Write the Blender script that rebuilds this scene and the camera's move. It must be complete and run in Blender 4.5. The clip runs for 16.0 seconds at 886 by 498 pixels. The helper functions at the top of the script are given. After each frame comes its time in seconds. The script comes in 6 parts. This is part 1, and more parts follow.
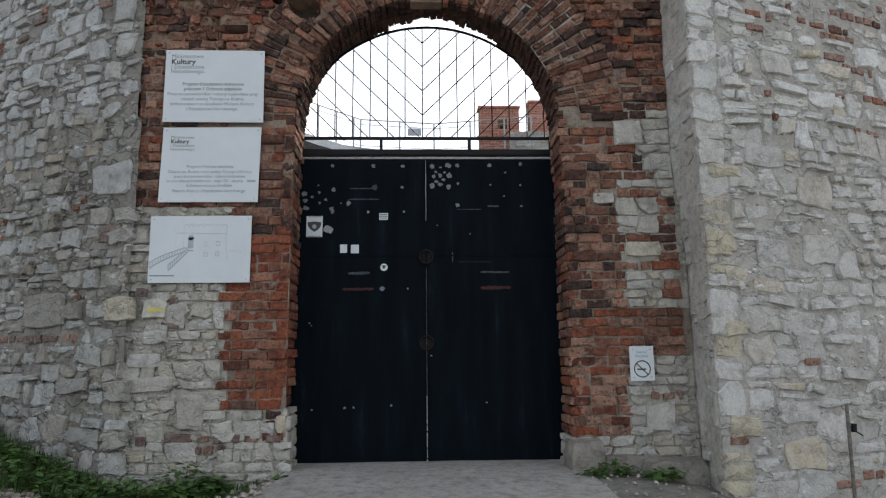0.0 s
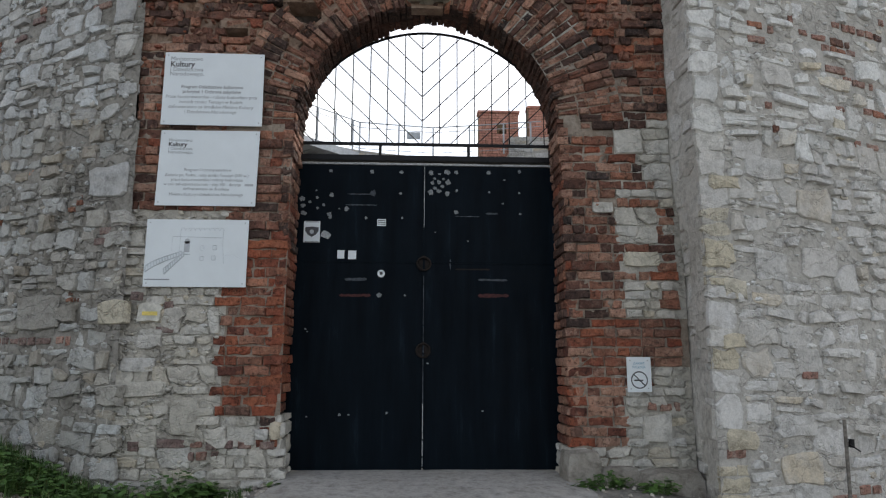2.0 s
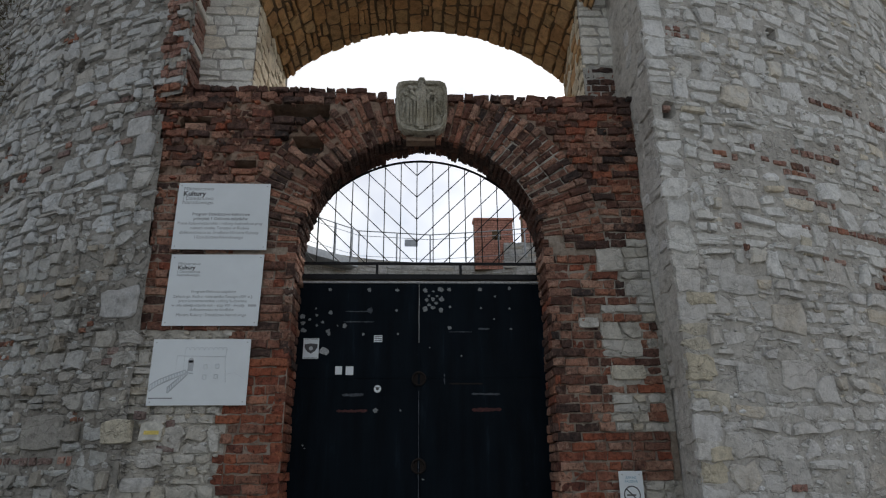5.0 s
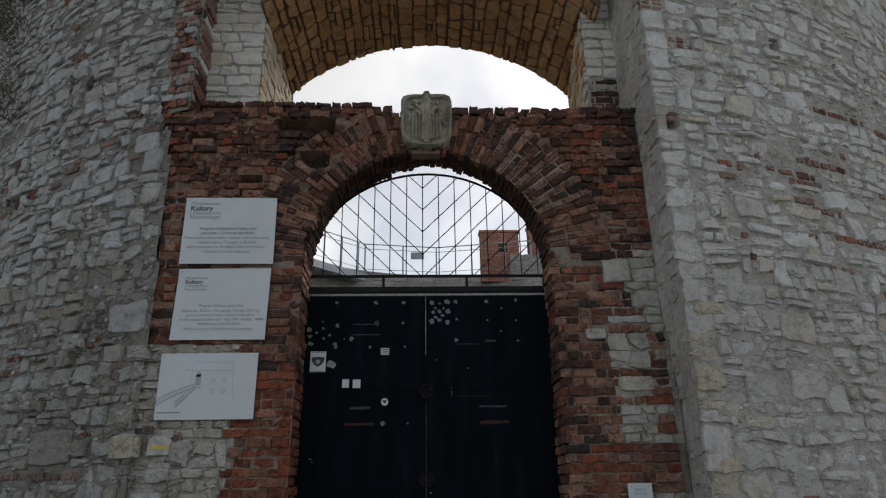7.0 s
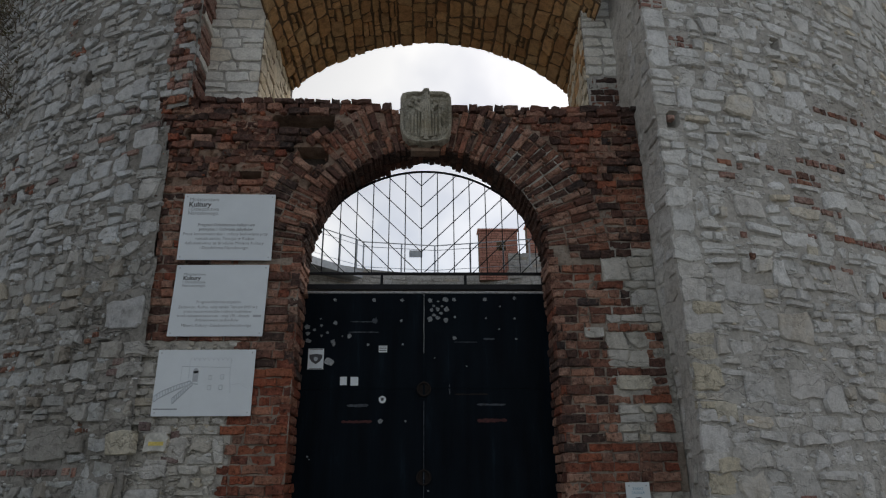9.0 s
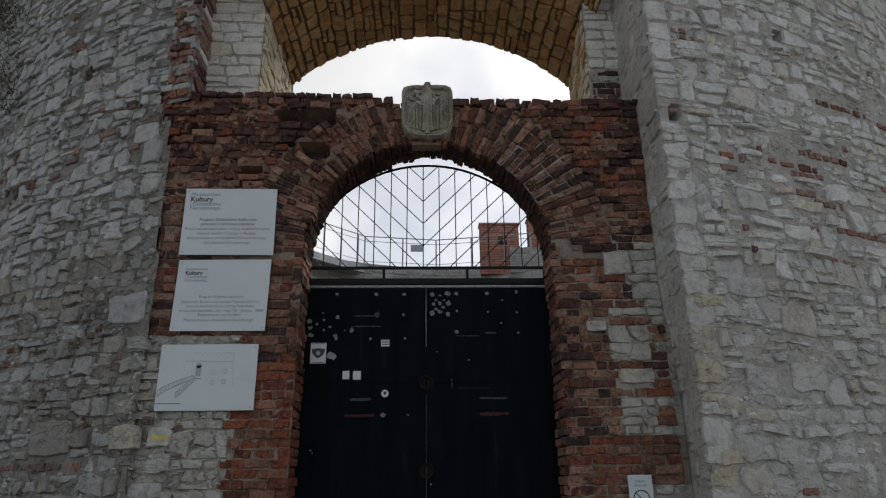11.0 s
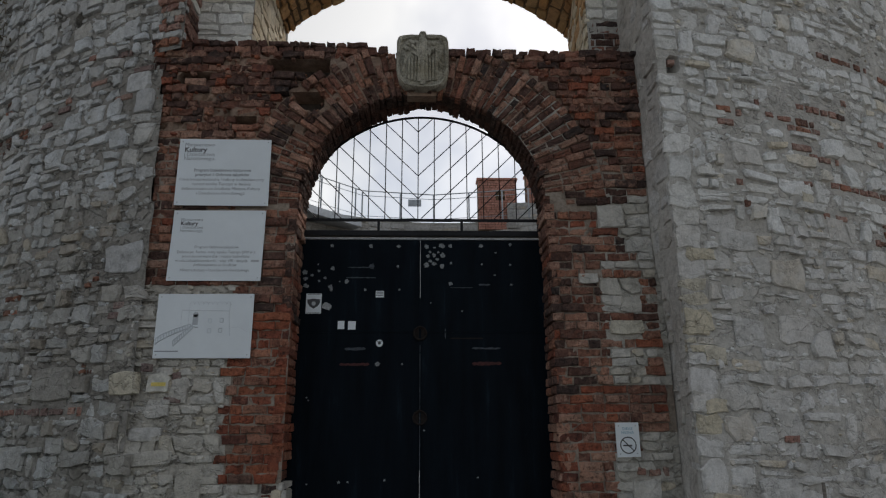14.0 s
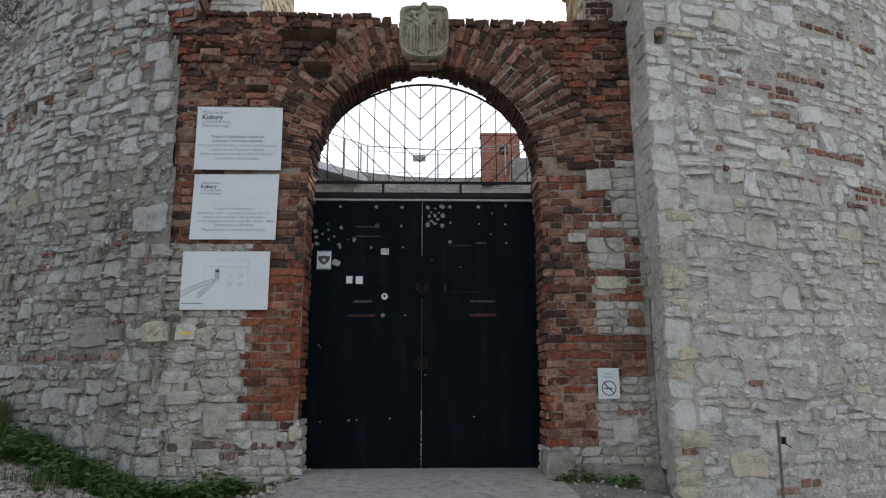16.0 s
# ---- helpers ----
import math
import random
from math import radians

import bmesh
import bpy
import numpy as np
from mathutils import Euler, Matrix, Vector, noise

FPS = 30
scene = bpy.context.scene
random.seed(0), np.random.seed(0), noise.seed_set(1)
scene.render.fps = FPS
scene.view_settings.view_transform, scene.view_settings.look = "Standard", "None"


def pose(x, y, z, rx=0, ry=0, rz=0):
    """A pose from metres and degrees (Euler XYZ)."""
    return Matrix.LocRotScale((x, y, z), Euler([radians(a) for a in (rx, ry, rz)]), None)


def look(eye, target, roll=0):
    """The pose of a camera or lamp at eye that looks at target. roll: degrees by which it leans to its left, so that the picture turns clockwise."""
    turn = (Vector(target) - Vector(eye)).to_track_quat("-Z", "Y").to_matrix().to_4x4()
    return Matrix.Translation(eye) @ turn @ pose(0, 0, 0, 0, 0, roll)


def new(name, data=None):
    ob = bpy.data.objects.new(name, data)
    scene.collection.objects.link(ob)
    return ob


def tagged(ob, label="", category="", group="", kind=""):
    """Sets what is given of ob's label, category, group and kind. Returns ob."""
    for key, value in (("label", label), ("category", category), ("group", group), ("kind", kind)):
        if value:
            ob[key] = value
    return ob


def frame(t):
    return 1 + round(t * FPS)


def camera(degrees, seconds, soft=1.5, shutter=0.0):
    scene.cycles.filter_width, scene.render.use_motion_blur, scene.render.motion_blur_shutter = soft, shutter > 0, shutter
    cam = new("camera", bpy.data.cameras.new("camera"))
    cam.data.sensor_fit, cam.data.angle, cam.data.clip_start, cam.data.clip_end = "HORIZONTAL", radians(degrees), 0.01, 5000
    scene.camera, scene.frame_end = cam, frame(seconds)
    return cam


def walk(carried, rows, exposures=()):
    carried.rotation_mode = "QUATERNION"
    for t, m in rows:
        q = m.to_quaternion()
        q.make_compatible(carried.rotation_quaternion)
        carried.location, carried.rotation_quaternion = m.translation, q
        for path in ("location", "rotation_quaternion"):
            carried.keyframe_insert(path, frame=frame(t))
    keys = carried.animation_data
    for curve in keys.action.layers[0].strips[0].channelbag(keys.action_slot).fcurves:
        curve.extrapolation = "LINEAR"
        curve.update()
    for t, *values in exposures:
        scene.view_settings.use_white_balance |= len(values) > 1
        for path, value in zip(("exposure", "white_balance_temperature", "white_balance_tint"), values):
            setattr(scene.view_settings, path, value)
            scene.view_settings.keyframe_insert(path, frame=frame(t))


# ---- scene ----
cam = camera(68.9, 16.0, soft=1.2)
PATH = [
    (0, (0.391, -0.241, 1.044), (0.459, 1.727, 1.393), -0.6),
    (0.5, (0.385, -0.213, 1.053), (0.458, 1.758, 1.382), -0.3),
    (1, (0.404, -0.261, 1.043), (0.485, 1.706, 1.4), -0.3),
    (1.5, (0.406, -0.232, 1.058), (0.463, 1.737, 1.407), 0.1),
    (2, (0.387, -0.213, 1.097), (0.463, 1.753, 1.455), 0.2),
    (2.5, (0.352, -0.311, 1.079), (0.415, 1.652, 1.458), 0.3),
    (3, (0.322, -0.47, 1.131), (0.477, 1.468, 1.6), -1.0),
    (3.5, (0.406, -0.546, 1.213), (0.528, 1.348, 1.845), -0.8),
    (4, (0.428, -0.581, 1.198), (0.53, 1.308, 1.846), -0.5),
    (6.5, (0.441, -0.634, 1.177), (0.497, 1.243, 1.866), -0.8),
    (7, (0.435, -0.632, 1.173), (0.493, 1.243, 1.869), -0.8),
    (7.5, (0.441, -0.622, 1.175), (0.493, 1.255, 1.866), -0.9),
    (8, (0.434, -0.619, 1.169), (0.494, 1.256, 1.86), -0.9),
    (8.5, (0.432, -0.61, 1.181), (0.49, 1.269, 1.865), -0.9),
    (9, (0.431, -0.612, 1.172), (0.494, 1.264, 1.863), -0.5),
    (11.5, (0.417, -0.608, 1.168), (0.477, 1.275, 1.84), -0.7),
    (12, (0.413, -0.606, 1.169), (0.484, 1.277, 1.838), -1.0),
    (12.5, (0.416, -0.604, 1.168), (0.488, 1.284, 1.824), -1.3),
    (13, (0.425, -0.601, 1.16), (0.487, 1.292, 1.803), -0.8),
    (13.5, (0.417, -0.611, 1.157), (0.471, 1.289, 1.78), -0.7),
    (14, (0.472, -0.636, 1.113), (0.536, 1.287, 1.658), -0.3),
    (14.5, (0.46, -0.798, 1.065), (0.562, 1.135, 1.565), -0.3),
    (15, (0.401, -1.013, 1.039), (0.493, 0.952, 1.395), -0.6),
    (15.5, (0.47, -1.144, 1.052), (0.529, 0.815, 1.452), -1.0),
    (16, (0.525, -1.276, 1.056), (0.572, 0.683, 1.456), -0.1),]
walk(cam, [(t, look(eye, target, roll)) for t, eye, target, roll in PATH],
     exposures=[(0.0, 0.3), (2.8, 0.3), (3.6, 0.25), (4.2, 0.0), (6.3, -0.63), (9.2, -0.67), (11.3, -0.63), (13.2, -0.62), (14.0, -0.68), (14.5, -0.54), (15.2, -0.04), (16.0, 0.2)])

# ---- world: bright thin cloud, the sun veiled ----
SUN_ELEV, SUN_ROT = radians(42), radians(38)
world = bpy.data.worlds.new("sky")
scene.world = world
world.use_nodes = True
wn, wl = world.node_tree.nodes, world.node_tree.links
wn.clear()
w_out = wn.new("ShaderNodeOutputWorld")
w_bg = wn.new("ShaderNodeBackground")
w_sky = wn.new("ShaderNodeTexSky")
w_sky.sky_type = "NISHITA"
w_sky.sun_disc = False
w_sky.sun_elevation = SUN_ELEV
w_sky.sun_rotation = SUN_ROT
w_sky.dust_density = 2.0
w_co = wn.new("ShaderNodeTexCoord")
w_noise = wn.new("ShaderNodeTexNoise")
w_noise.inputs["Scale"].default_value = 2.2
w_noise.inputs["Detail"].default_value = 5.0
w_ramp = wn.new("ShaderNodeValToRGB")
w_ramp.color_ramp.elements[0].position = 0.42
w_ramp.color_ramp.elements[0].color = (0.15, 0.15, 0.15, 1)
w_ramp.color_ramp.elements[1].position = 0.60
w_mix = wn.new("ShaderNodeMixRGB")
w_bg.inputs["Strength"].default_value = 0.14
wl.new(w_co.outputs["Generated"], w_noise.inputs["Vector"])
wl.new(w_noise.outputs["Fac"], w_ramp.inputs["Fac"])
wl.new(w_ramp.outputs["Color"], w_mix.inputs[0])
w_grey = wn.new("ShaderNodeHueSaturation")
w_grey.inputs["Saturation"].default_value = 0.12
w_grey.inputs["Value"].default_value = 1.9
wl.new(w_sky.outputs["Color"], w_grey.inputs["Color"])
w_tint = wn.new("ShaderNodeMixRGB")
w_tint.blend_type = "MULTIPLY"
w_tint.inputs[0].default_value = 1.0
w_tint.inputs[2].default_value = (1.015, 1.0, 0.97, 1)
wl.new(w_grey.outputs["Color"], w_tint.inputs[1])
wl.new(w_tint.outputs["Color"], w_mix.inputs[2])
wl.new(w_sky.outputs["Color"], w_mix.inputs[1])
wl.new(w_mix.outputs["Color"], w_bg.inputs["Color"])
wl.new(w_bg.outputs["Background"], w_out.inputs["Surface"])
sun = new("sun", bpy.data.lights.new("sun", "SUN"))
sun.data.energy = 1.5
sun.data.angle = radians(20)
sun.data.color = (1.0, 0.95, 0.87)
sun.matrix_world = look((math.sin(SUN_ROT) * 20, math.cos(SUN_ROT) * 20, math.tan(SUN_ELEV) * 20), (0.0, 0.0, 0.0))

# ---- materials ----


def material(name, rough=0.85, metal=0.0):
    m = bpy.data.materials.new(name)
    m.use_nodes = True
    b = m.node_tree.nodes["Principled BSDF"]
    b.inputs["Roughness"].default_value = rough
    b.inputs["Metallic"].default_value = metal
    return m, m.node_tree.nodes, m.node_tree.links, b


def ramp(n, stops):
    r = n.new("ShaderNodeValToRGB")
    e = r.color_ramp.elements
    while len(e) < len(stops):
        e.new(0.5)
    for k, (p, c) in zip(e, stops):
        k.position, k.color = p, (*c, 1)
    return r


def noise_tex(n, l, vec, scale, detail=4.0, rough=0.6):
    t = n.new("ShaderNodeTexNoise")
    t.inputs["Scale"].default_value = scale
    t.inputs["Detail"].default_value = detail
    t.inputs["Roughness"].default_value = rough
    l.new(vec, t.inputs["Vector"])
    return t


def blend(n, l, kind, fac, a, b):
    x = n.new("ShaderNodeMixRGB")
    x.blend_type = kind
    for socket, v in zip(x.inputs, (fac, a, b)):
        if isinstance(v, bpy.types.NodeSocket):
            l.new(v, socket)
        elif isinstance(v, tuple):
            socket.default_value = (*v, 1)
        else:
            socket.default_value = v
    return x.outputs[0]


def masonry(name, pieces, stains, stain_amount=0.55, grain=38.0, bump=0.5, rough=0.9, spread=1.0, cracks=0.0, spall=None, smear=None):
    """A stone or brick: a colour for each piece, stains and grain over it, and fine relief."""
    m, n, l, b = material(name, rough)
    geo = n.new("ShaderNodeNewGeometry")
    info = n.new("ShaderNodeObjectInfo")
    add = n.new("ShaderNodeMath")
    add.operation = "ADD"
    l.new(geo.outputs["Random Per Island"], add.inputs[0])
    l.new(info.outputs["Random"], add.inputs[1])
    fr = n.new("ShaderNodeMath")
    fr.operation = "FRACT"
    l.new(add.outputs[0], fr.inputs[0])
    base = ramp(n, pieces)
    l.new(fr.outputs[0], base.inputs["Fac"])
    pos = geo.outputs["Position"]
    big = noise_tex(n, l, pos, 1.7, 6.0, 0.65)
    bigr = ramp(n, [(0.42, (0, 0, 0)), (0.68, (1, 1, 1))])
    l.new(big.outputs["Fac"], bigr.inputs["Fac"])
    amount = n.new("ShaderNodeMath")
    amount.operation = "MULTIPLY"
    amount.inputs[1].default_value = stain_amount
    l.new(bigr.outputs["Color"], amount.inputs[0])
    c = blend(n, l, "MIX", amount.outputs[0], base.outputs["Color"], stains)
    mid = noise_tex(n, l, pos, 9.0, 6.0, 0.7)
    midr = ramp(n, [(0.3, (0.45, 0.44, 0.42)), (0.52, (1, 1, 1)), (0.75, (1.18, 1.16, 1.13))])
    l.new(mid.outputs["Fac"], midr.inputs["Fac"])
    c = blend(n, l, "MULTIPLY", 0.8 * spread, c, midr.outputs["Color"])
    fine = noise_tex(n, l, pos, grain, 5.0, 0.7)
    finer = ramp(n, [(0.3, (0.68, 0.67, 0.66)), (0.6, (1.06, 1.06, 1.06))])
    l.new(fine.outputs["Fac"], finer.inputs["Fac"])
    c = blend(n, l, "MULTIPLY", 0.75, c, finer.outputs["Color"])
    h = n.new("ShaderNodeMath")
    h.operation = "ADD"
    l.new(mid.outputs["Fac"], h.inputs[0])
    l.new(fine.outputs["Fac"], h.inputs[1])
    if spall:
        # dusty spalled patches and dark pits
        pat = noise_tex(n, l, pos, 13.0, 7.0, 0.72)
        pr = ramp(n, [(0.50, (0, 0, 0)), (0.62, (0.6, 0.6, 0.6)), (0.72, (0.85, 0.85, 0.85))])
        l.new(pat.outputs["Fac"], pr.inputs["Fac"])
        c = blend(n, l, "MIX", pr.outputs["Color"], c, spall)
        pit = noise_tex(n, l, pos, 27.0, 6.0, 0.7)
        tr = ramp(n, [(0.36, (0.16, 0.15, 0.15)), (0.46, (0.9, 0.9, 0.9)), (0.6, (1.1, 1.1, 1.1))])
        l.new(pit.outputs["Fac"], tr.inputs["Fac"])
        c = blend(n, l, "MULTIPLY", 0.8, c, tr.outputs["Color"])
        deep = n.new("ShaderNodeMath")
        deep.operation = "ADD"
        l.new(h.outputs[0], deep.inputs[0])
        l.new(pit.outputs["Fac"], deep.inputs[1])
        h = deep
    if smear:
        # lime pointing smeared over the faces
        lime = noise_tex(n, l, pos, 4.6, 7.0, 0.7)
        lr = ramp(n, [(0.47, (0, 0, 0)), (0.62, (0.5, 0.5, 0.5))])
        l.new(lime.outputs["Fac"], lr.inputs["Fac"])
        c = blend(n, l, "MIX", lr.outputs["Color"], c, smear)
    if cracks:
        # ragged cracks and spalled edges; dirt and crack shadow put into the colour
        warp = noise_tex(n, l, pos, 3.2, 4.0, 0.6)
        sh = n.new("ShaderNodeMixRGB")
        sh.blend_type = "ADD"
        sh.inputs[0].default_value = 0.5
        l.new(pos, sh.inputs[1])
        l.new(warp.outputs["Color"], sh.inputs[2])
        mp = n.new("ShaderNodeMapping")
        mp.inputs["Scale"].default_value = (3.0, 3.0, 8.5)
        l.new(sh.outputs[0], mp.inputs["Vector"])
        vo = n.new("ShaderNodeTexVoronoi")
        vo.feature = "DISTANCE_TO_EDGE"
        vo.inputs["Scale"].default_value = 1.0
        l.new(mp.outputs["Vector"], vo.inputs["Vector"])
        line = ramp(n, [(0.0, (1, 1, 1)), (0.035, (0.35, 0.35, 0.35)), (0.09, (0, 0, 0))])
        l.new(vo.outputs["Distance"], line.inputs["Fac"])
        where = noise_tex(n, l, pos, 2.6, 3.0, 0.6)
        wr = ramp(n, [(0.42, (0, 0, 0)), (0.58, (1, 1, 1))])
        l.new(where.outputs["Fac"], wr.inputs["Fac"])
        both = n.new("ShaderNodeMath")
        both.operation = "MULTIPLY"
        l.new(line.outputs["Color"], both.inputs[0])
        l.new(wr.outputs["Color"], both.inputs[1])
        crack_dark = n.new("ShaderNodeMath")
        crack_dark.operation = "MULTIPLY"
        crack_dark.inputs[1].default_value = cracks
        l.new(both.outputs[0], crack_dark.inputs[0])
        c = blend(n, l, "MIX", crack_dark.outputs[0], c, tuple(v * 0.32 for v in stains))
        cut = n.new("ShaderNodeMath")
        cut.operation = "MULTIPLY_ADD"
        cut.inputs[1].default_value = -1.6
        l.new(both.outputs[0], cut.inputs[0])
        l.new(h.outputs[0], cut.inputs[2])
        h = cut
    l.new(c, b.inputs["Base Color"])
    bp = n.new("ShaderNodeBump")
    bp.inputs["Strength"].default_value = bump
    bp.inputs["Distance"].default_value = 0.025
    l.new(h.outputs[0], bp.inputs["Height"])
    l.new(bp.outputs["Normal"], b.inputs["Normal"])
    return m


def plain(name, colour, rough=0.6, metal=0.0, vary=0.15, scale=6.0, bump=0.05):
    """A painted or metal surface with slight unevenness."""
    m, n, l, b = material(name, rough, metal)
    geo = n.new("ShaderNodeNewGeometry")
    t = noise_tex(n, l, geo.outputs["Position"], scale, 6.0, 0.65)
    lo, hi = (tuple(max(0, v * (1 - vary)) for v in colour), tuple(min(1, v * (1 + vary)) for v in colour))
    r = ramp(n, [(0.35, lo), (0.65, hi)])
    l.new(t.outputs["Fac"], r.inputs["Fac"])
    l.new(r.outputs["Color"], b.inputs["Base Color"])
    if bump:
        bp = n.new("ShaderNodeBump")
        bp.inputs["Strength"].default_value = bump
        bp.inputs["Distance"].default_value = 0.01
        l.new(t.outputs["Fac"], bp.inputs["Height"])
        l.new(bp.outputs["Normal"], b.inputs["Normal"])
    return m


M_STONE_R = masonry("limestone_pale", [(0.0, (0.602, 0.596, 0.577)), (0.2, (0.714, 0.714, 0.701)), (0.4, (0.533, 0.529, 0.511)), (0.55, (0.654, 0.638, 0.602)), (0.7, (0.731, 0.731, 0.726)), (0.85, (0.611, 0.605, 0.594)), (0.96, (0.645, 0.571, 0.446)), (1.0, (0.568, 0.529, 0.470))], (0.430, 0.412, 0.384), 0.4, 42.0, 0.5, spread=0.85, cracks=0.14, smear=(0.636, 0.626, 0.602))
# limestone_pale lightened: brighter light on the upper east wall put into the colour
M_STONE_R_LIT = masonry("limestone_pale_lit", [(0.0, (0.692, 0.697, 0.681)), (0.2, (0.821, 0.835, 0.827)), (0.4, (0.613, 0.619, 0.603)), (0.55, (0.752, 0.746, 0.710)), (0.7, (0.841, 0.855, 0.857)), (0.85, (0.703, 0.708, 0.701)), (0.96, (0.742, 0.668, 0.526)), (1.0, (0.653, 0.619, 0.555))], (0.494, 0.482, 0.453), 0.4, 42.0, 0.5, spread=0.85, cracks=0.14, smear=(0.731, 0.732, 0.710))
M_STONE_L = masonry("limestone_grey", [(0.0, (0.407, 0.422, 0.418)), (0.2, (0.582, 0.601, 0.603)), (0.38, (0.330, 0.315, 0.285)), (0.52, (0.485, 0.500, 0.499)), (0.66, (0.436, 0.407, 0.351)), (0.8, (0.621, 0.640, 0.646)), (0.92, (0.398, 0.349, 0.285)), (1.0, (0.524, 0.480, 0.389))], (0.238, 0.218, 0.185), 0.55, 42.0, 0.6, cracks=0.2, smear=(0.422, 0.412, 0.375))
# paler, bluer stone: sky light on the upper west wall put into the colour
M_STONE_L_SKYLIT = masonry("limestone_bluish_skylit", [(0.0, (0.50, 0.52, 0.53)), (0.2, (0.66, 0.69, 0.71)), (0.38, (0.44, 0.435, 0.42)), (0.55, (0.58, 0.60, 0.615)), (0.7, (0.50, 0.48, 0.44)), (0.85, (0.70, 0.73, 0.75)), (1.0, (0.55, 0.54, 0.51))], (0.34, 0.325, 0.30), 0.5, 42.0, 0.6, cracks=0.15, smear=(0.52, 0.52, 0.505))
M_STONE_I = masonry("limestone_infill", [(0.0, (0.560, 0.535, 0.475)), (0.25, (0.690, 0.680, 0.645)), (0.45, (0.500, 0.48, 0.425)), (0.65, (0.610, 0.610, 0.60)), (0.88, (0.60, 0.53, 0.40)), (1.0, (0.520, 0.520, 0.510))], (0.350, 0.325, 0.280), 0.5, 42.0, 0.55, cracks=0.08, smear=(0.56, 0.54, 0.485))
M_STONE_OCHRE = masonry("limestone_ochre", [(0.0, (0.64, 0.59, 0.47)), (0.5, (0.60, 0.55, 0.43)), (1.0, (0.66, 0.63, 0.54))], (0.44, 0.39, 0.30), 0.5, 42.0, 0.6, cracks=0.2)
M_STONE_WHITE = masonry("limestone_white", [(0.0, (0.533, 0.542, 0.542)), (0.5, (0.619, 0.628, 0.628)), (1.0, (0.499, 0.507, 0.516))], (0.361, 0.353, 0.335), 0.5, 42.0, 0.6, smear=(0.46, 0.455, 0.435))
M_STONE_V = masonry("sandstone_warm", [(0.0, (0.627, 0.367, 0.163)), (0.3, (0.748, 0.469, 0.232)), (0.6, (0.506, 0.286, 0.129)), (0.8, (0.660, 0.459, 0.249)), (1.0, (0.572, 0.367, 0.172))], (0.407, 0.224, 0.103), 0.4, 42.0, 0.6)
M_STONE_J = masonry("limestone_dressed", [(0.0, (0.80, 0.78, 0.72)), (0.4, (0.86, 0.86, 0.82)), (0.7, (0.74, 0.73, 0.69)), (0.9, (0.80, 0.74, 0.62)), (1.0, (0.78, 0.79, 0.79))], (0.60, 0.57, 0.50), 0.3, 42.0, 0.45, spread=0.6)
# cream stone, kept pale for the sun on the opening's west side
M_STONE_CREAM = masonry("limestone_cream_sunlit", [(0.0, (0.80, 0.70, 0.52)), (0.4, (0.86, 0.80, 0.66)), (0.7, (0.72, 0.60, 0.42)), (1.0, (0.80, 0.74, 0.60))], (0.56, 0.44, 0.29), 0.35, 42.0, 0.5, spread=0.7)
M_FOOT = masonry("limestone_weathered", [(0.0, (0.40, 0.37, 0.325)), (1.0, (0.34, 0.32, 0.29))], (0.24, 0.21, 0.18), 0.6, 34.0, 0.9, smear=(0.45, 0.43, 0.39))
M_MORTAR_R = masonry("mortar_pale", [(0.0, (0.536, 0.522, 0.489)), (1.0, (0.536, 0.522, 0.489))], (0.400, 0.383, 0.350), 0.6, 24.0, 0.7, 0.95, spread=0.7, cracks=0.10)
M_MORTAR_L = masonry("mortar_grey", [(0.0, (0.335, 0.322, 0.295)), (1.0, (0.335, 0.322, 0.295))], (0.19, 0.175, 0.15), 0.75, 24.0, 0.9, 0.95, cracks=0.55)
M_MORTAR_B = masonry("mortar_brickwork", [(0.0, (0.36, 0.30, 0.245)), (1.0, (0.36, 0.30, 0.245))], (0.13, 0.095, 0.075), 0.85, 30.0, 0.9, 0.95, smear=(0.47, 0.42, 0.36))
M_MORTAR_I = masonry("mortar_infill", [(0.0, (0.54, 0.52, 0.47)), (1.0, (0.54, 0.52, 0.47))], (0.38, 0.355, 0.31), 0.7, 26.0, 0.8, 0.95, cracks=0.12)
M_MORTAR_S = masonry("mortar_smoked", [(0.0, (0.36, 0.25, 0.185)), (1.0, (0.36, 0.25, 0.185))], (0.10, 0.068, 0.052), 0.75, 30.0, 0.9, 0.95, smear=(0.43, 0.34, 0.275))
# near-black mortar of the core: shade under the arch put into the colour
M_ARCH_SHADE = masonry("mortar_arch_shade", [(0.0, (0.10, 0.08, 0.065)), (1.0, (0.10, 0.08, 0.065))], (0.04, 0.033, 0.03), 0.7, 30.0, 0.8, 0.95)
M_MORTAR_V = masonry("mortar_warm", [(0.0, (0.20, 0.135, 0.08)), (1.0, (0.20, 0.135, 0.08))], (0.13, 0.09, 0.055), 0.6, 30.0, 0.7, 0.95)
M_BRICK = masonry("brick_old", [(0.0, (0.437, 0.171, 0.103)), (0.15, (0.221, 0.101, 0.074)), (0.3, (0.557, 0.246, 0.152)), (0.45, (0.108, 0.066, 0.057)), (0.6, (0.398, 0.152, 0.096)), (0.75, (0.632, 0.316, 0.216)), (0.88, (0.069, 0.053, 0.051)), (1.0, (0.354, 0.140, 0.091))], (0.094, 0.059, 0.048), 0.65, 50.0, 1.0, spall=(0.440, 0.259, 0.182))
M_BRICK_RED = masonry("brick_red", [(0.0, (0.430, 0.118, 0.058)), (0.3, (0.300, 0.090, 0.054)), (0.6, (0.480, 0.160, 0.082)), (0.8, (0.150, 0.056, 0.043)), (1.0, (0.375, 0.110, 0.060))], (0.140, 0.062, 0.043), 0.5, 50.0, 1.0, spall=(0.42, 0.17, 0.105))
